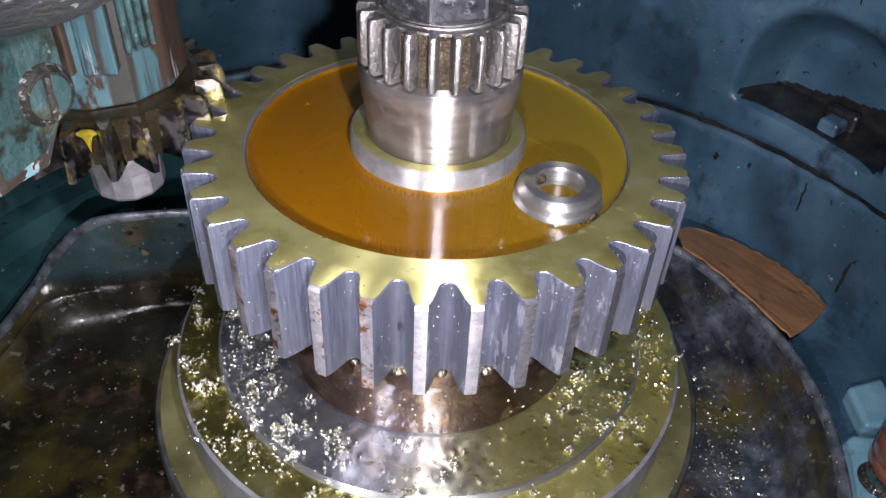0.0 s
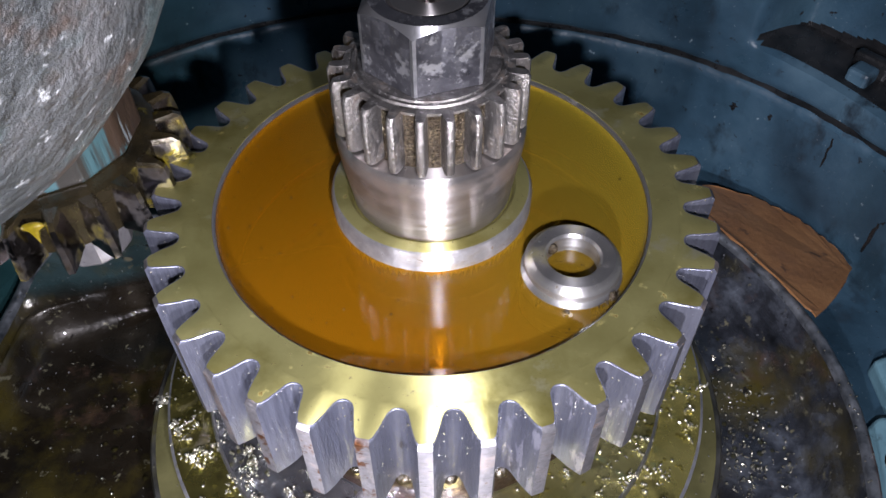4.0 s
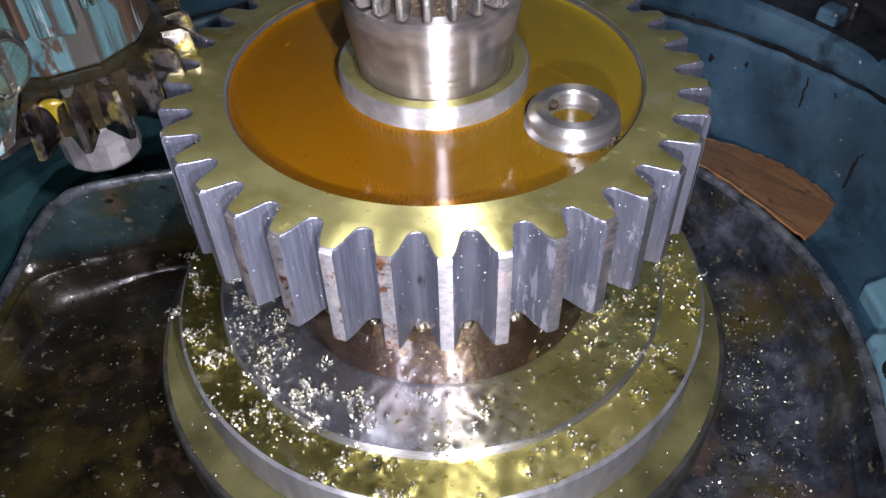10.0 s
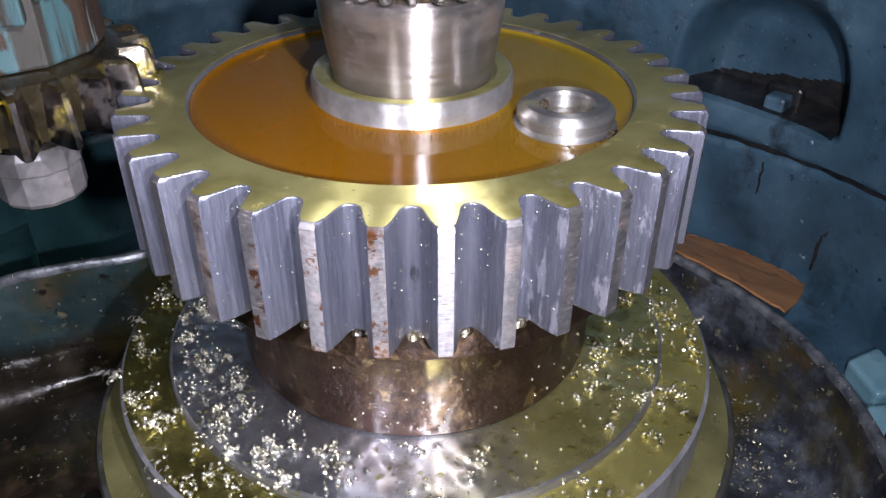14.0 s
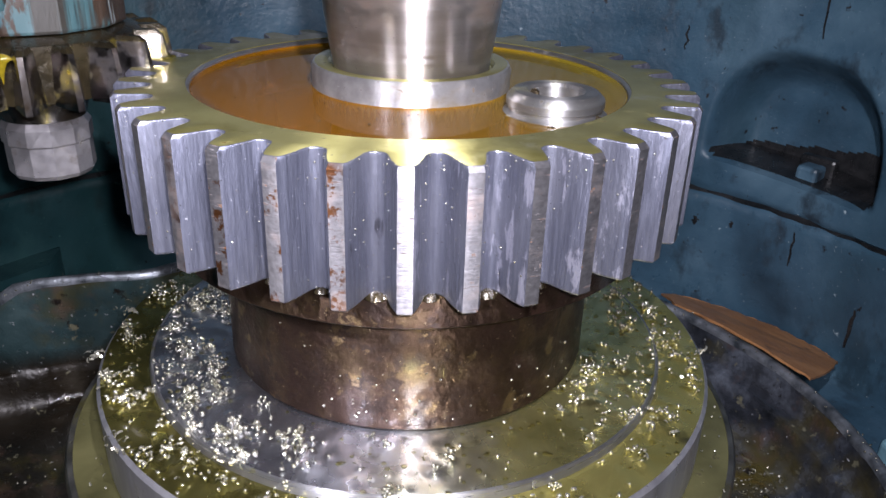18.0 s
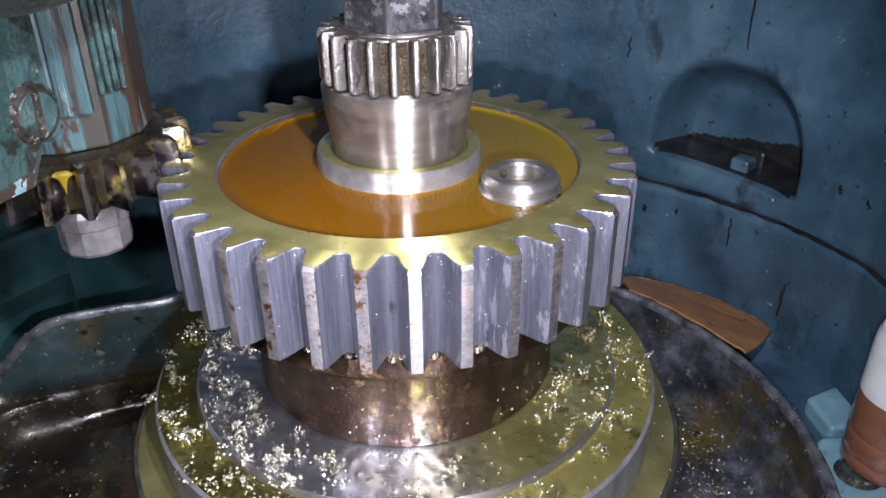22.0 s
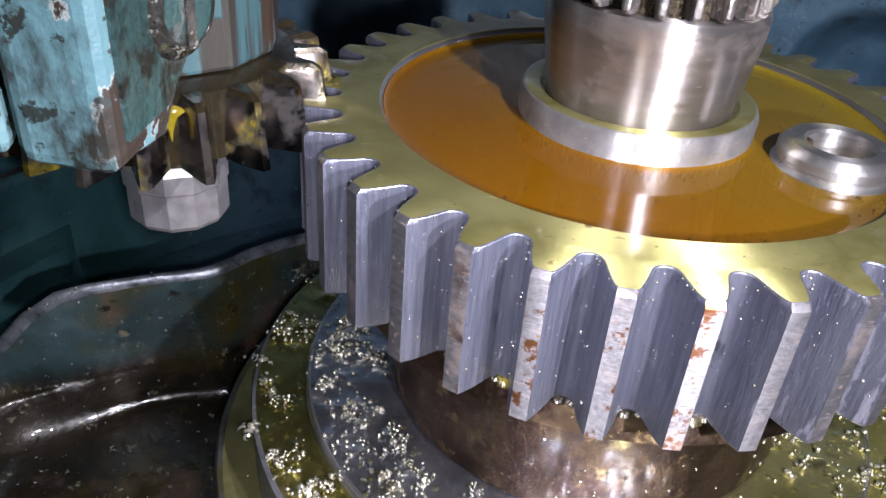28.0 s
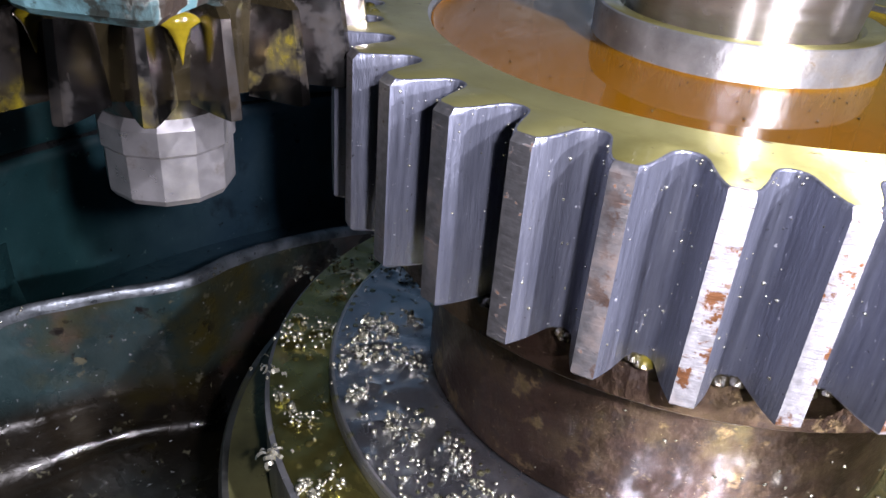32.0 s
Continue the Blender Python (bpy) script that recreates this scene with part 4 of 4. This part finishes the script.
def cutter_tooth():
    h = [(0.0457, 7.2), (0.0482, 5.6), (0.0512, 4.4), (0.0542, 3.3), (0.0568, 2.3), (0.0593, 1.2)]
    out = [(r, -a) for r, a in h] + [(r, a) for r, a in reversed(h)]
    bm = bmesh.new()
    rows = [[bm.verts.new((*polar(r - c, a * s), z)) for r, a in out] for z, c, s in ((0.0275, 0.0, 1.0), (0.0285, -0.0002, 1.0), (0.0495, 0.003, 0.92), (0.0515, 0.006, 0.86))]
    n = len(out)
    for a, b in zip(rows, rows[1:]):
        for k in range(n):
            bm.faces.new((a[k], a[(k + 1) % n], b[(k + 1) % n], b[k]))
    bm.faces.new(rows[-1])
    bm.faces.new(rows[0][::-1])
    bmesh.ops.recalc_face_normals(bm, faces=bm.faces)
    for f in bm.faces:
        f.material_index = 1 if f.calc_center_median().z > 0.05 else 0
    return bm


ct = part("cutter_tooth", cutter_tooth(), [M_CUTTER, M_CUTTER_TOP], cutter_spindle, smooth=25)
# a gap of the cutter faces a tooth of the gear
MESH_ANGLE = 176.1 + 180
for k in range(20):
    t = ct if k == 0 else new("cutter_tooth", ct.data)
    t.parent = cutter_spindle
    t.matrix_local = turn(MESH_ANGLE + 9 + 18 * k)
for k, size in ((13, 0.75), (14, 0.5), (12, 0.4), (16, 0.6), (10, 0.45)):
    bm = bmesh.new()
    bmesh.ops.create_icosphere(bm, subdivisions=3, radius=1.0)
    for v in bm.verts:
        low = max(0.0, -v.co.z)
        v.co = Vector((v.co.x * 0.0032, v.co.y * 0.0078 * (1 - 0.85 * low ** 0.6), v.co.z * (0.004 + 0.012 * low))) * size
        v.co += Vector((0.0492, 0, 0.0475))
    part("oil_drip", moved(bm, turn(MESH_ANGLE + 18 * k)), M_YELLOW_OIL, cutter_spindle, "yellow oil hanging between the cutter teeth", smooth=True)
part("slide_column", soften(prism([polar(0.0405, 15 + 30 * k) for k in range(12)], 0.054, 0.34), 0.0015), M_PEEL, cutter_spindle, "slide column in peeling blue paint")
part("cover_plate", moved(box(0, 0, 0.19, 0.042, 0.008, 0.27, 0.002), Matrix.Translation((-0.040, -0.020, 0)) @ turn(-12)), M_PEEL, cutter_spindle, "cover plate in streaked blue paint")
part("guide_strip", box(0.0, -0.0385, 0.205, 0.021, 0.008, 0.265, 0.001), M_STRIP, cutter_spindle, "brown streaked guide strip")
part("guide_strip", moved(box(0, 0, 0.205, 0.014, 0.008, 0.265, 0.001), Matrix.Translation((0.0205, -0.0355, 0)) @ turn(14)), M_PEEL, cutter_spindle, "blue painted guide strip")
for k in range(4):
    part("guide_rib", moved(box(0, 0, 0.21, 0.0026, 0.007, 0.262, 0.0006, 1), Matrix.Translation((0.0295 + 0.0022 * k, -0.0275 + 0.0035 * k, 0)) @ turn(45)), M_GREEN, cutter_spindle)
part("mount_lug", moved(lathe([(0.0, 0.0), (0.012, 0.0), (0.013, 0.004), (0.011, 0.009), (0.0, 0.011)], 24), Matrix.Translation((0.001, -0.034, 0.064))), M_PEEL, cutter_spindle, "rounded blue lug", smooth=True)


def slot_screw(parent, m, r=0.009):
    s = part("slot_screw", moved(lathe([(0.0, 0.0), (r, 0.0), (r * 1.02, 0.001), (r * 0.96, 0.0028), (0.0, 0.0034)], 32), m), M_GREEN, parent, "painted-over slotted screw", smooth=True)
    part("slot", moved(box(0, 0, 0.0030, r * 1.8, r * 0.34, 0.0014, 0.0003, 1), m), M_GREASE, s, "slot packed with grease, bright specks painted for chips and wet glints")
    part("countersink", moved(lathe([(r * 0.86, 0.0031), (r * 0.95, 0.0032), (r * 1.04, 0.0020), (r * 1.16, 0.0012), (r * 1.24, 0.0)], 32), m), M_GREASE, s, "dark greasy edge of the countersink", smooth=True)
    return s


slot_screw(cutter_spindle, Matrix.Translation((0.0305, -0.0178, 0.10)) @ pose(0, 0, 0, 90, 0, 60) @ turn(85), 0.0085)

guide = thing("tool_head_guide", "chipped cyan painted guide block of the cutter head", "machine block", MACHINE)
front, joint, left, side_low, side_back = (-0.146, -0.112), (-0.167, -0.1085), (-0.190, -0.099), (-0.1425, -0.086), (-0.135, -0.070)
part("front_half", soften(prism([front, joint, (-0.168, -0.060), side_back, side_low], [0.149, 0.150, 0.165, 0.170, 0.151], 0.31), 0.004, 3), M_CYAN, guide, "chipped cyan half with bare patches")
part("back_half", soften(prism([(-0.1682, -0.1082), left, (-0.198, -0.066), (-0.1695, -0.0605)], [0.150, 0.152, 0.165, 0.165], 0.31), 0.004, 3), M_CYAN, guide, "chipped cyan half beside a rusty joint")
side = prism([(-0.1445, -0.1075), (-0.1415, -0.0865), (-0.1342, -0.0715), (-0.1356, -0.0715), (-0.1430, -0.0875), (-0.1460, -0.1075)], [0.156, 0.155, 0.172, 0.172, 0.155, 0.156], 0.309)
part("side_cover", side, M_GREEN, guide, "grimy green side cover")
slot_screw(guide, Matrix.Translation((-0.1384, -0.0800, 0.176)) @ pose(0, 0, 0, 90, 0, 64) @ turn(88), 0.0098)

casting = tagged(part("casting_dome", lathe([(0.0, -0.093), (0.018, -0.0913), (0.0355, -0.086), (0.052, -0.0771), (0.0658, -0.0658), (0.0771, -0.052), (0.086, -0.0355), (0.0913, -0.018), (0.093, 0.0), (0.091, 0.025), (0.085, 0.05), (0.085, 0.2), (0.0, 0.2)], 80), M_CAST, smooth=60),
                 "rough grey rounded iron casting above the guide block", "casting")
casting.matrix_world = MACHINE @ Matrix.Translation((-0.1277, -0.1063, 0.3121))

# ---- right side: bolt, card, plate and bottle ----
bolt = thing("square_bolt", "dim grey-blue square bolt head in the dark hollow", "bolt", MACHINE @ turn(42) @ Matrix.Translation((0.404, 0, -0.009)))
part("head", soften(prism([(0.008, -0.009), (0.026, -0.009), (0.026, 0.009), (0.008, 0.009)], -0.008, 0.006), 0.003), M_BLUE, bolt)
part("washer", box(0.03, 0, 0.0, 0.010, 0.03, 0.022, 0.003), M_BLACK, bolt)
card = bmesh.new()
out = [(a, r, -0.0975 - (r - 0.285) * 0.40) for a, r in ((51.8, 0.322), (51, 0.352), (45, 0.380), (41, 0.387), (37.4, 0.389), (33.5, 0.386), (30.4, 0.378), (27, 0.335), (23, 0.287), (28, 0.284), (36, 0.285), (47, 0.291))]
random.seed(3)
ragged = []
for (a1, r1, z1), (a2, r2, z2) in zip(out, out[1:] + out[:1]):
    for q in range(5):
        s = q / 5
        tear = 0.0012 if q else 0.0
        ragged.append((a1 + (a2 - a1) * s + random.uniform(-1, 1) * tear * 120, r1 + (r2 - r1) * s + random.uniform(-1, 1) * tear, z1 + (z2 - z1) * s + random.uniform(0, 1) * tear * 0.8))
out = ragged
lo = [card.verts.new((*polar(r, a), z)) for a, r, z in out]
hi = [card.verts.new((*polar(r, a), z + 0.0018)) for a, r, z in out]
card.faces.new(hi)
card.faces.new(lo[::-1])
for k in range(len(out)):
    j = (k + 1) % len(out)
    card.faces.new((lo[k], lo[j], hi[j], hi[k]))
bmesh.ops.recalc_face_normals(card, faces=card.faces)
co = part("orange_card", card, M_ORANGE)
co.matrix_world = MACHINE
tagged(co, "torn oil-soaked orange card lying on the tray rim", "card")

plate = thing("corner_plate", "blue painted corner plate with a slotted screw beside the tray", "plate", MACHINE)
part("body", soften(prism([polar(0.289, -10), polar(0.287, -3), polar(0.291, 3), polar(0.299, 9), polar(0.312, 10.5), polar(0.362, 9), polar(0.362, -13), polar(0.30, -14)], -0.17, -0.135), 0.004, 3), M_PLATE, plate)
slot_screw(plate, Matrix.Translation((*polar(0.315, 3.2), -0.1348)) @ turn(-50), 0.013)

pad = thing("ledge_pad", "pale teal painted pad on the machine ledge behind the plate", "pad", MACHINE)
part("body", soften(prism([polar(0.330, 12.2), polar(0.362, 11.6), polar(0.372, 19), polar(0.338, 18.6)], -0.158, -0.140), 0.004, 3), M_PLATE, pad)

jar = thing("plastic_jar", "cloudy plastic jar half full of brown oil, standing on the plate", "jar", MACHINE @ Matrix.Translation((*polar(0.338, 4.6), -0.1346)))
part("oily_half", lathe([(0.0, 0.0), (0.0265, 0.0), (0.0282, 0.002), (0.0284, 0.010), (0.0276, 0.012), (0.0284, 0.014), (0.0284, 0.028), (0.0276, 0.030), (0.0284, 0.032), (0.0282, 0.062)], 48), M_JAR_OIL, jar, "lower half full of brown oil", smooth=True)
part("clear_half", lathe([(0.0282, 0.0622), (0.0278, 0.098), (0.0272, 0.106), (0.0250, 0.1125), (0.0200, 0.1155), (0.0, 0.1165)], 48), M_JAR, jar, "cloudy white upper half", smooth=True)


# ---- swarf ----
def oil_sheet(name, r0, r1, z, spots, mat, label):
    """A ring of standing oil, drawn up round the chips that lie in it. spots: (x, y, reach)."""
    na, nr = 760, max(8, int((r1 - r0) / 0.0009))
    a = np.linspace(0, 2 * math.pi, na, endpoint=False)
    r = np.linspace(r0, r1, nr)
    x, y = np.outer(r, np.cos(a)), np.outer(r, np.sin(a))
    h = 0.00018 * np.sin(x * 310 + 1.3 * np.sin(y * 190)) * np.sin(y * 270 + 1.1 * np.sin(x * 230))
    pull = np.zeros_like(h)
    for cx, cy, w in spots:
        rc = math.hypot(cx, cy)
        if not r0 - 0.006 < rc < r1 + 0.006:
            continue
        k0, k1 = np.searchsorted(r, rc - 3 * w), np.searchsorted(r, rc + 3 * w)
        pull[k0:k1] += 0.40 * w * np.exp(-((x[k0:k1] - cx) ** 2 + (y[k0:k1] - cy) ** 2) / (w * w))
    h += 0.0022 * np.tanh(pull / 0.0022)
    h *= np.clip(np.minimum(r - r0, r1 - r) / 0.0015, 0, 1)[:, None]
    co = np.stack([x, y, z + h], -1).reshape(-1, 3)
    faces = [(q * na + k, q * na + (k + 1) % na, (q + 1) * na + (k + 1) % na, (q + 1) * na + k) for q in range(nr - 1) for k in range(na)]
    me = bpy.data.meshes.new(name)
    me.from_pydata(co.tolist(), [], faces)
    me.materials.append(mat)
    me.polygons.foreach_set("use_smooth", [True] * len(me.polygons))
    if me.polygons[0].normal.z < 0:
        me.flip_normals()
    ob = new(name, me)
    ob.parent, ob["label"] = work_table, label
    ob.matrix_world = TABLE_TURN
    return ob


def chips(name, spots, label, mat=M_CHIP):
    """Small curled flakes, joined. spots: (x, y, z, size)."""
    verts, faces = [], []
    for x, y, z, s in spots:
        m = Matrix.Translation((x, y, z)) @ Euler((random.uniform(-0.9, 0.9), random.uniform(-0.9, 0.9), random.uniform(0, 6.3))).to_matrix().to_4x4()
        n, r, w = 5, s * random.uniform(0.25, 0.55), s * random.uniform(0.2, 0.5)
        sweep = random.uniform(2.2, 5.0)
        base = len(verts)
        for k in range(n + 1):
            a = sweep * k / n
            rr = r * (1 + 0.25 * k / n)
            for side in (-1, 1):
                verts.append(m @ Vector((rr * math.cos(a), side * w / 2 + 0.2 * w * k / n, rr * math.sin(a) * 0.8)))
        for k in range(n):
            i = base + 2 * k
            faces.append((i, i + 1, i + 3, i + 2))
    me = bpy.data.meshes.new(name)
    me.from_pydata(verts, [], faces)
    me.materials.append(mat)
    return tagged(new(name, me), label, "metal chips", kind="stuff")


def granules(name, spots, label, mat=M_CHIP):
    """Small broken grains of steel, joined. spots: (x, y, z, size)."""
    verts, faces = [], []
    ring = [(0, 0, 1), (1, 0, 0), (0.3, 0.95, 0.1), (-0.8, 0.6, -0.1), (-0.8, -0.6, 0.1), (0.3, -0.95, -0.1), (0, 0, -1)]
    for x, y, z, s in spots:
        spin = Euler((random.uniform(-1, 1), random.uniform(-1, 1), random.uniform(0, 6.3))).to_matrix()
        base = len(verts)
        for p in ring:
            v = spin @ Vector((p[0] * random.uniform(0.3, 0.6), p[1] * random.uniform(0.25, 0.55), p[2] * random.uniform(0.2, 0.45))) * s
            verts.append((x + v.x, y + v.y, z + v.z))
        for k in range(5):
            i, j = base + 1 + k, base + 1 + (k + 1) % 5
            faces += [(base, i, j), (base + 6, j, i)]
    me = bpy.data.meshes.new(name)
    me.from_pydata(verts, [], faces)
    me.materials.append(mat)
    me.polygons.foreach_set("use_smooth", [True] * len(me.polygons))
    return tagged(new(name, me), label, "metal chips", kind="stuff")


def clump(cx, cy, z, n, spread, size):
    return [(random.gauss(cx, spread), random.gauss(cy, spread), z + abs(random.gauss(0, size * 0.5)), size * random.uniform(0.5, 1.2)) for _ in range(n)]


random.seed(7)
sp, grains, menisci = [], [], []
for _ in range(430):
    a = random.uniform(-245, 40)
    r = math.sqrt(random.uniform(0.087 ** 2, 0.1395 ** 2))
    x, y = polar(r, a)
    # bare places lie in front of the drum, thick heaps on the west side
    thick = 1.8 if -215 < a < -105 else 1.0
    if noise.noise(Vector((x * 45, y * 45, 2))) + random.uniform(-0.35, 0.35) < (0.22 if -115 < a < -55 else -0.1):
        continue
    z = 0.0010 if r < 0.1185 else -0.0028
    spread = random.choice((0.0012, 0.002, 0.0045))
    n = int(thick * random.uniform(3, 11))
    heap = clump(x, y, z, n, spread, random.uniform(0.0019, 0.0034))
    heap = [h if 0.0845 < math.hypot(h[0], h[1]) < 0.141 else (x, y, z + 0.001, h[3]) for h in heap]
    menisci.append((x, y, 0.0012 + 0.45 * spread))
    grains += heap[: n * 6 // 7]
    sp += heap[n * 6 // 7:]
for _ in range(170):
    a = random.uniform(-245, 40)
    r = math.sqrt(random.uniform(0.086 ** 2, 0.1405 ** 2))
    menisci.append((*polar(r, a), 0.0011))
    grains.append((*polar(r, a), 0.0008 if r < 0.1195 else -0.0030, random.uniform(0.0012, 0.0028)))
chips("table_chips", sp, "bright curled steel chips strewn over the oily table").matrix_world = TABLE_TURN
oil_sheet("oily_face", 0.0832, 0.1181, 0.0004, menisci, M_TABLE, "centre face under a thin film of oil")
oil_sheet("outer_oil_ring", 0.1198, 0.1403, -0.0036, menisci, M_TABLE_OIL, "ring of greenish oil")
granules("table_grains", grains, "heaps of bright steel grains in the table's oil").matrix_world = TABLE_TURN
grains = [(*polar(0.0835, random.gauss(-95, 28)), abs(random.gauss(0, 0.016)) + 0.002, random.uniform(0.0006, 0.0022)) for _ in range(48)]
granules("drum_grains", [g for g in grains if g[2] < 0.05], "bright steel grains stuck to the oily drum").matrix_world = TABLE_TURN
sp = (clump(-0.1416, -0.016, -0.002, 16, 0.0022, 0.0032) + clump(-0.139, 0.025, -0.002, 12, 0.002, 0.003) + clump(-0.117, -0.078, -0.003, 14, 0.0028, 0.003)
      + clump(-0.116, 0.084, -0.002, 14, 0.0025, 0.003) + clump(0.138, -0.028, -0.003, 8, 0.002, 0.0028))
chips("rim_chips", sp, "clumps of bright chips hanging on the table edge").matrix_world = TABLE_TURN
sp = []
for _ in range(900):
    a = random.uniform(-40, 40)
    r = random.gauss(0.225, 0.03)
    if 0.17 < r < 0.262:
        sp.append((*polar(r, a), -0.150, random.choice((0.0012, 0.0018, 0.0026, 0.0036))))
grains = []
for _ in range(280):
    a = random.uniform(115, 245)
    r = random.uniform(0.165, 0.315)
    x, y = polar(r, a)
    if noise.noise(Vector((x * 22, y * 22, 5))) + random.uniform(-0.3, 0.3) > 0.05:
        grains.append((x, y, -0.1515, random.choice((0.0013, 0.0018, 0.0026, 0.0036))))
for _ in range(900):
    a = random.uniform(-60, 60)
    r = random.choice((random.uniform(0.165, 0.24), random.gauss(0.212, 0.010)))
    x, y = polar(r, a)
    if noise.noise(Vector((x * 30, y * 30, 5))) + random.uniform(-0.3, 0.3) > 0.0:
        grains.append((x, y, -0.1515, random.choice((0.0014, 0.002, 0.003, 0.0036))))
granules("tray_grains", grains, "bright steel grains sprinkled over the wet tray floor")
chips("tray_chips", sp, "bright steel chips scattered on the wet tray floor")
sp = []
for k in range(70):
    a = random.uniform(-180, 0)
    r = random.uniform(0.144, 0.157)
    sp.append((*polar(r, a), -0.0335, random.uniform(0.0009, 0.002)))
chips("lower_flange_chips", sp, "small chips lying on the lower flange").matrix_world = TABLE_TURN


# ---- oil drops ----
M_DROP = oil_material("oil_drop", (0.97, 0.94, 0.72), (0.3, 0.27, 0.1), 0.03)


def drops(name, spots, label):
    """Small flattened beads, joined. spots: (x, y, z, radius)."""
    verts, faces = [], []
    for x, y, z, s in spots:
        base = len(verts)
        for lat in (0.0, 0.5, 0.85):
            for k in range(7):
                a = 2 * math.pi * k / 7
                verts.append((x + s * math.cos(a) * math.cos(lat * 1.57), y + s * math.sin(a) * math.cos(lat * 1.57), z + 0.7 * s * math.sin(lat * 1.57)))
        verts.append((x, y, z + 0.7 * s))
        for q in (0, 7):
            for k in range(7):
                j = (k + 1) % 7
                faces.append((base + q + k, base + q + j, base + q + 7 + j, base + q + 7 + k))
        for k in range(7):
            faces.append((base + 14 + k, base + 14 + (k + 1) % 7, base + 21))
    me = bpy.data.meshes.new(name)
    me.from_pydata(verts, [], faces)
    me.materials.append(M_DROP)
    me.polygons.foreach_set("use_smooth", [True] * len(me.polygons))
    return tagged(new(name, me), label, "oil drops", kind="stuff")


sp = []
for _ in range(550):
    a = random.uniform(-235, 40)
    r = math.sqrt(random.uniform(0.085 ** 2, 0.1405 ** 2))
    sp.append((*polar(r, a), 0.0 if r < 0.1188 else -0.0038, random.uniform(0.0005, 0.0016)))
drops("table_drops", sp, "beads of oil standing on the table")
sp = []
for _ in range(420):
    a, r = random.choice((random.uniform(-45, 50), random.uniform(120, 240))), random.uniform(0.165, 0.25)
    sp.append((*polar(r, a), -0.1525, random.uniform(0.0006, 0.0022)))
drops("tray_drops", sp, "beads of oil on the tray floor")
sp = [(-0.106 + random.gauss(0, 0.002), 0.030 + random.gauss(0, 0.004), 0.1232, random.uniform(0.0008, 0.0022)) for _ in range(22)]
drops("rim_bubbles", sp, "cluster of oil bubbles on the gear's rim").matrix_world = TABLE_TURN
sp = []
for k in range(-6, 8):
    a = PHASE + 5 + 10 * k
    sp += [(*polar(0.1046, a + random.uniform(-1, 1)), 0.0726, random.uniform(0.0026, 0.0042)), (*polar(0.1052, a + random.uniform(-2, 2)), 0.0735, random.uniform(0.0012, 0.0024))]
drops("gap_oil", sp, "dark yellowish oil caught below the gaps between the teeth").data.materials[0] = M_CUTTER_TOP
sp = []
for k in range(TEETH):
    for s in (-1, 1):
        for r, h in ((0.1062, 3.75), (0.1088, 3.10), (0.1112, 2.74), (0.1140, 2.24), (0.1166, 1.66)):
            if random.random() < 0.5:
                sp.append((*polar(r + random.uniform(-0.0008, 0.0008), PHASE + 10 * k + s * (h + 0.05)), Z_TOP - 0.0004, random.uniform(0.0004, 0.0010)))
granules("tooth_edge_burrs", sp, "tiny bright burrs along the tooth edges")
grains = []
for _ in range(1100):
    r, h = random.choice(((0.1053, 4.3), (0.1060, 3.8), (0.1072, 3.38), (0.1090, 3.07), (0.1114, 2.71), (0.1142, 2.2), (0.1168, 1.62)))
    k, s = random.randrange(TEETH), random.choice((-1, 1))
    grains.append((*polar(r, PHASE + 10 * k + s * (h + 0.03)), Z_LOW + 0.048 * random.random() ** 0.8, random.choice((0.0004, 0.0005, 0.0006, 0.0008, 0.0012))))
granules("flank_grains", grains, "fine bright grains stuck to the tooth flanks")
grains = []
for _ in range(130):
    a = random.gauss(-110, 50)
    r = random.choice((random.uniform(0.045, 0.088), random.gauss(0.0865, 0.0012)))
    if r < 0.0885:
        grains.append((*polar(r, a), 0.1192, random.uniform(0.0004, 0.0011)))
granules("oil_specks", grains, "dark specks of grit floating on the oil pool", M_SLUDGE)
grains = []
for _ in range(170):
    a = random.choice((random.uniform(-20, 48), random.uniform(128, 190)))
    grains.append((*polar(table(RIM_R, a + 2.75 if a < 177 else a + 2.75 - 360) + random.gauss(-0.002, 0.003), a), table(RIM_Z, a + 2.75 if a < 177 else a + 2.75 - 360) + random.uniform(-0.003, 0.001), random.uniform(0.0008, 0.0026)))
granules("rim_grains", grains, "steel grains caught along the tray rim")
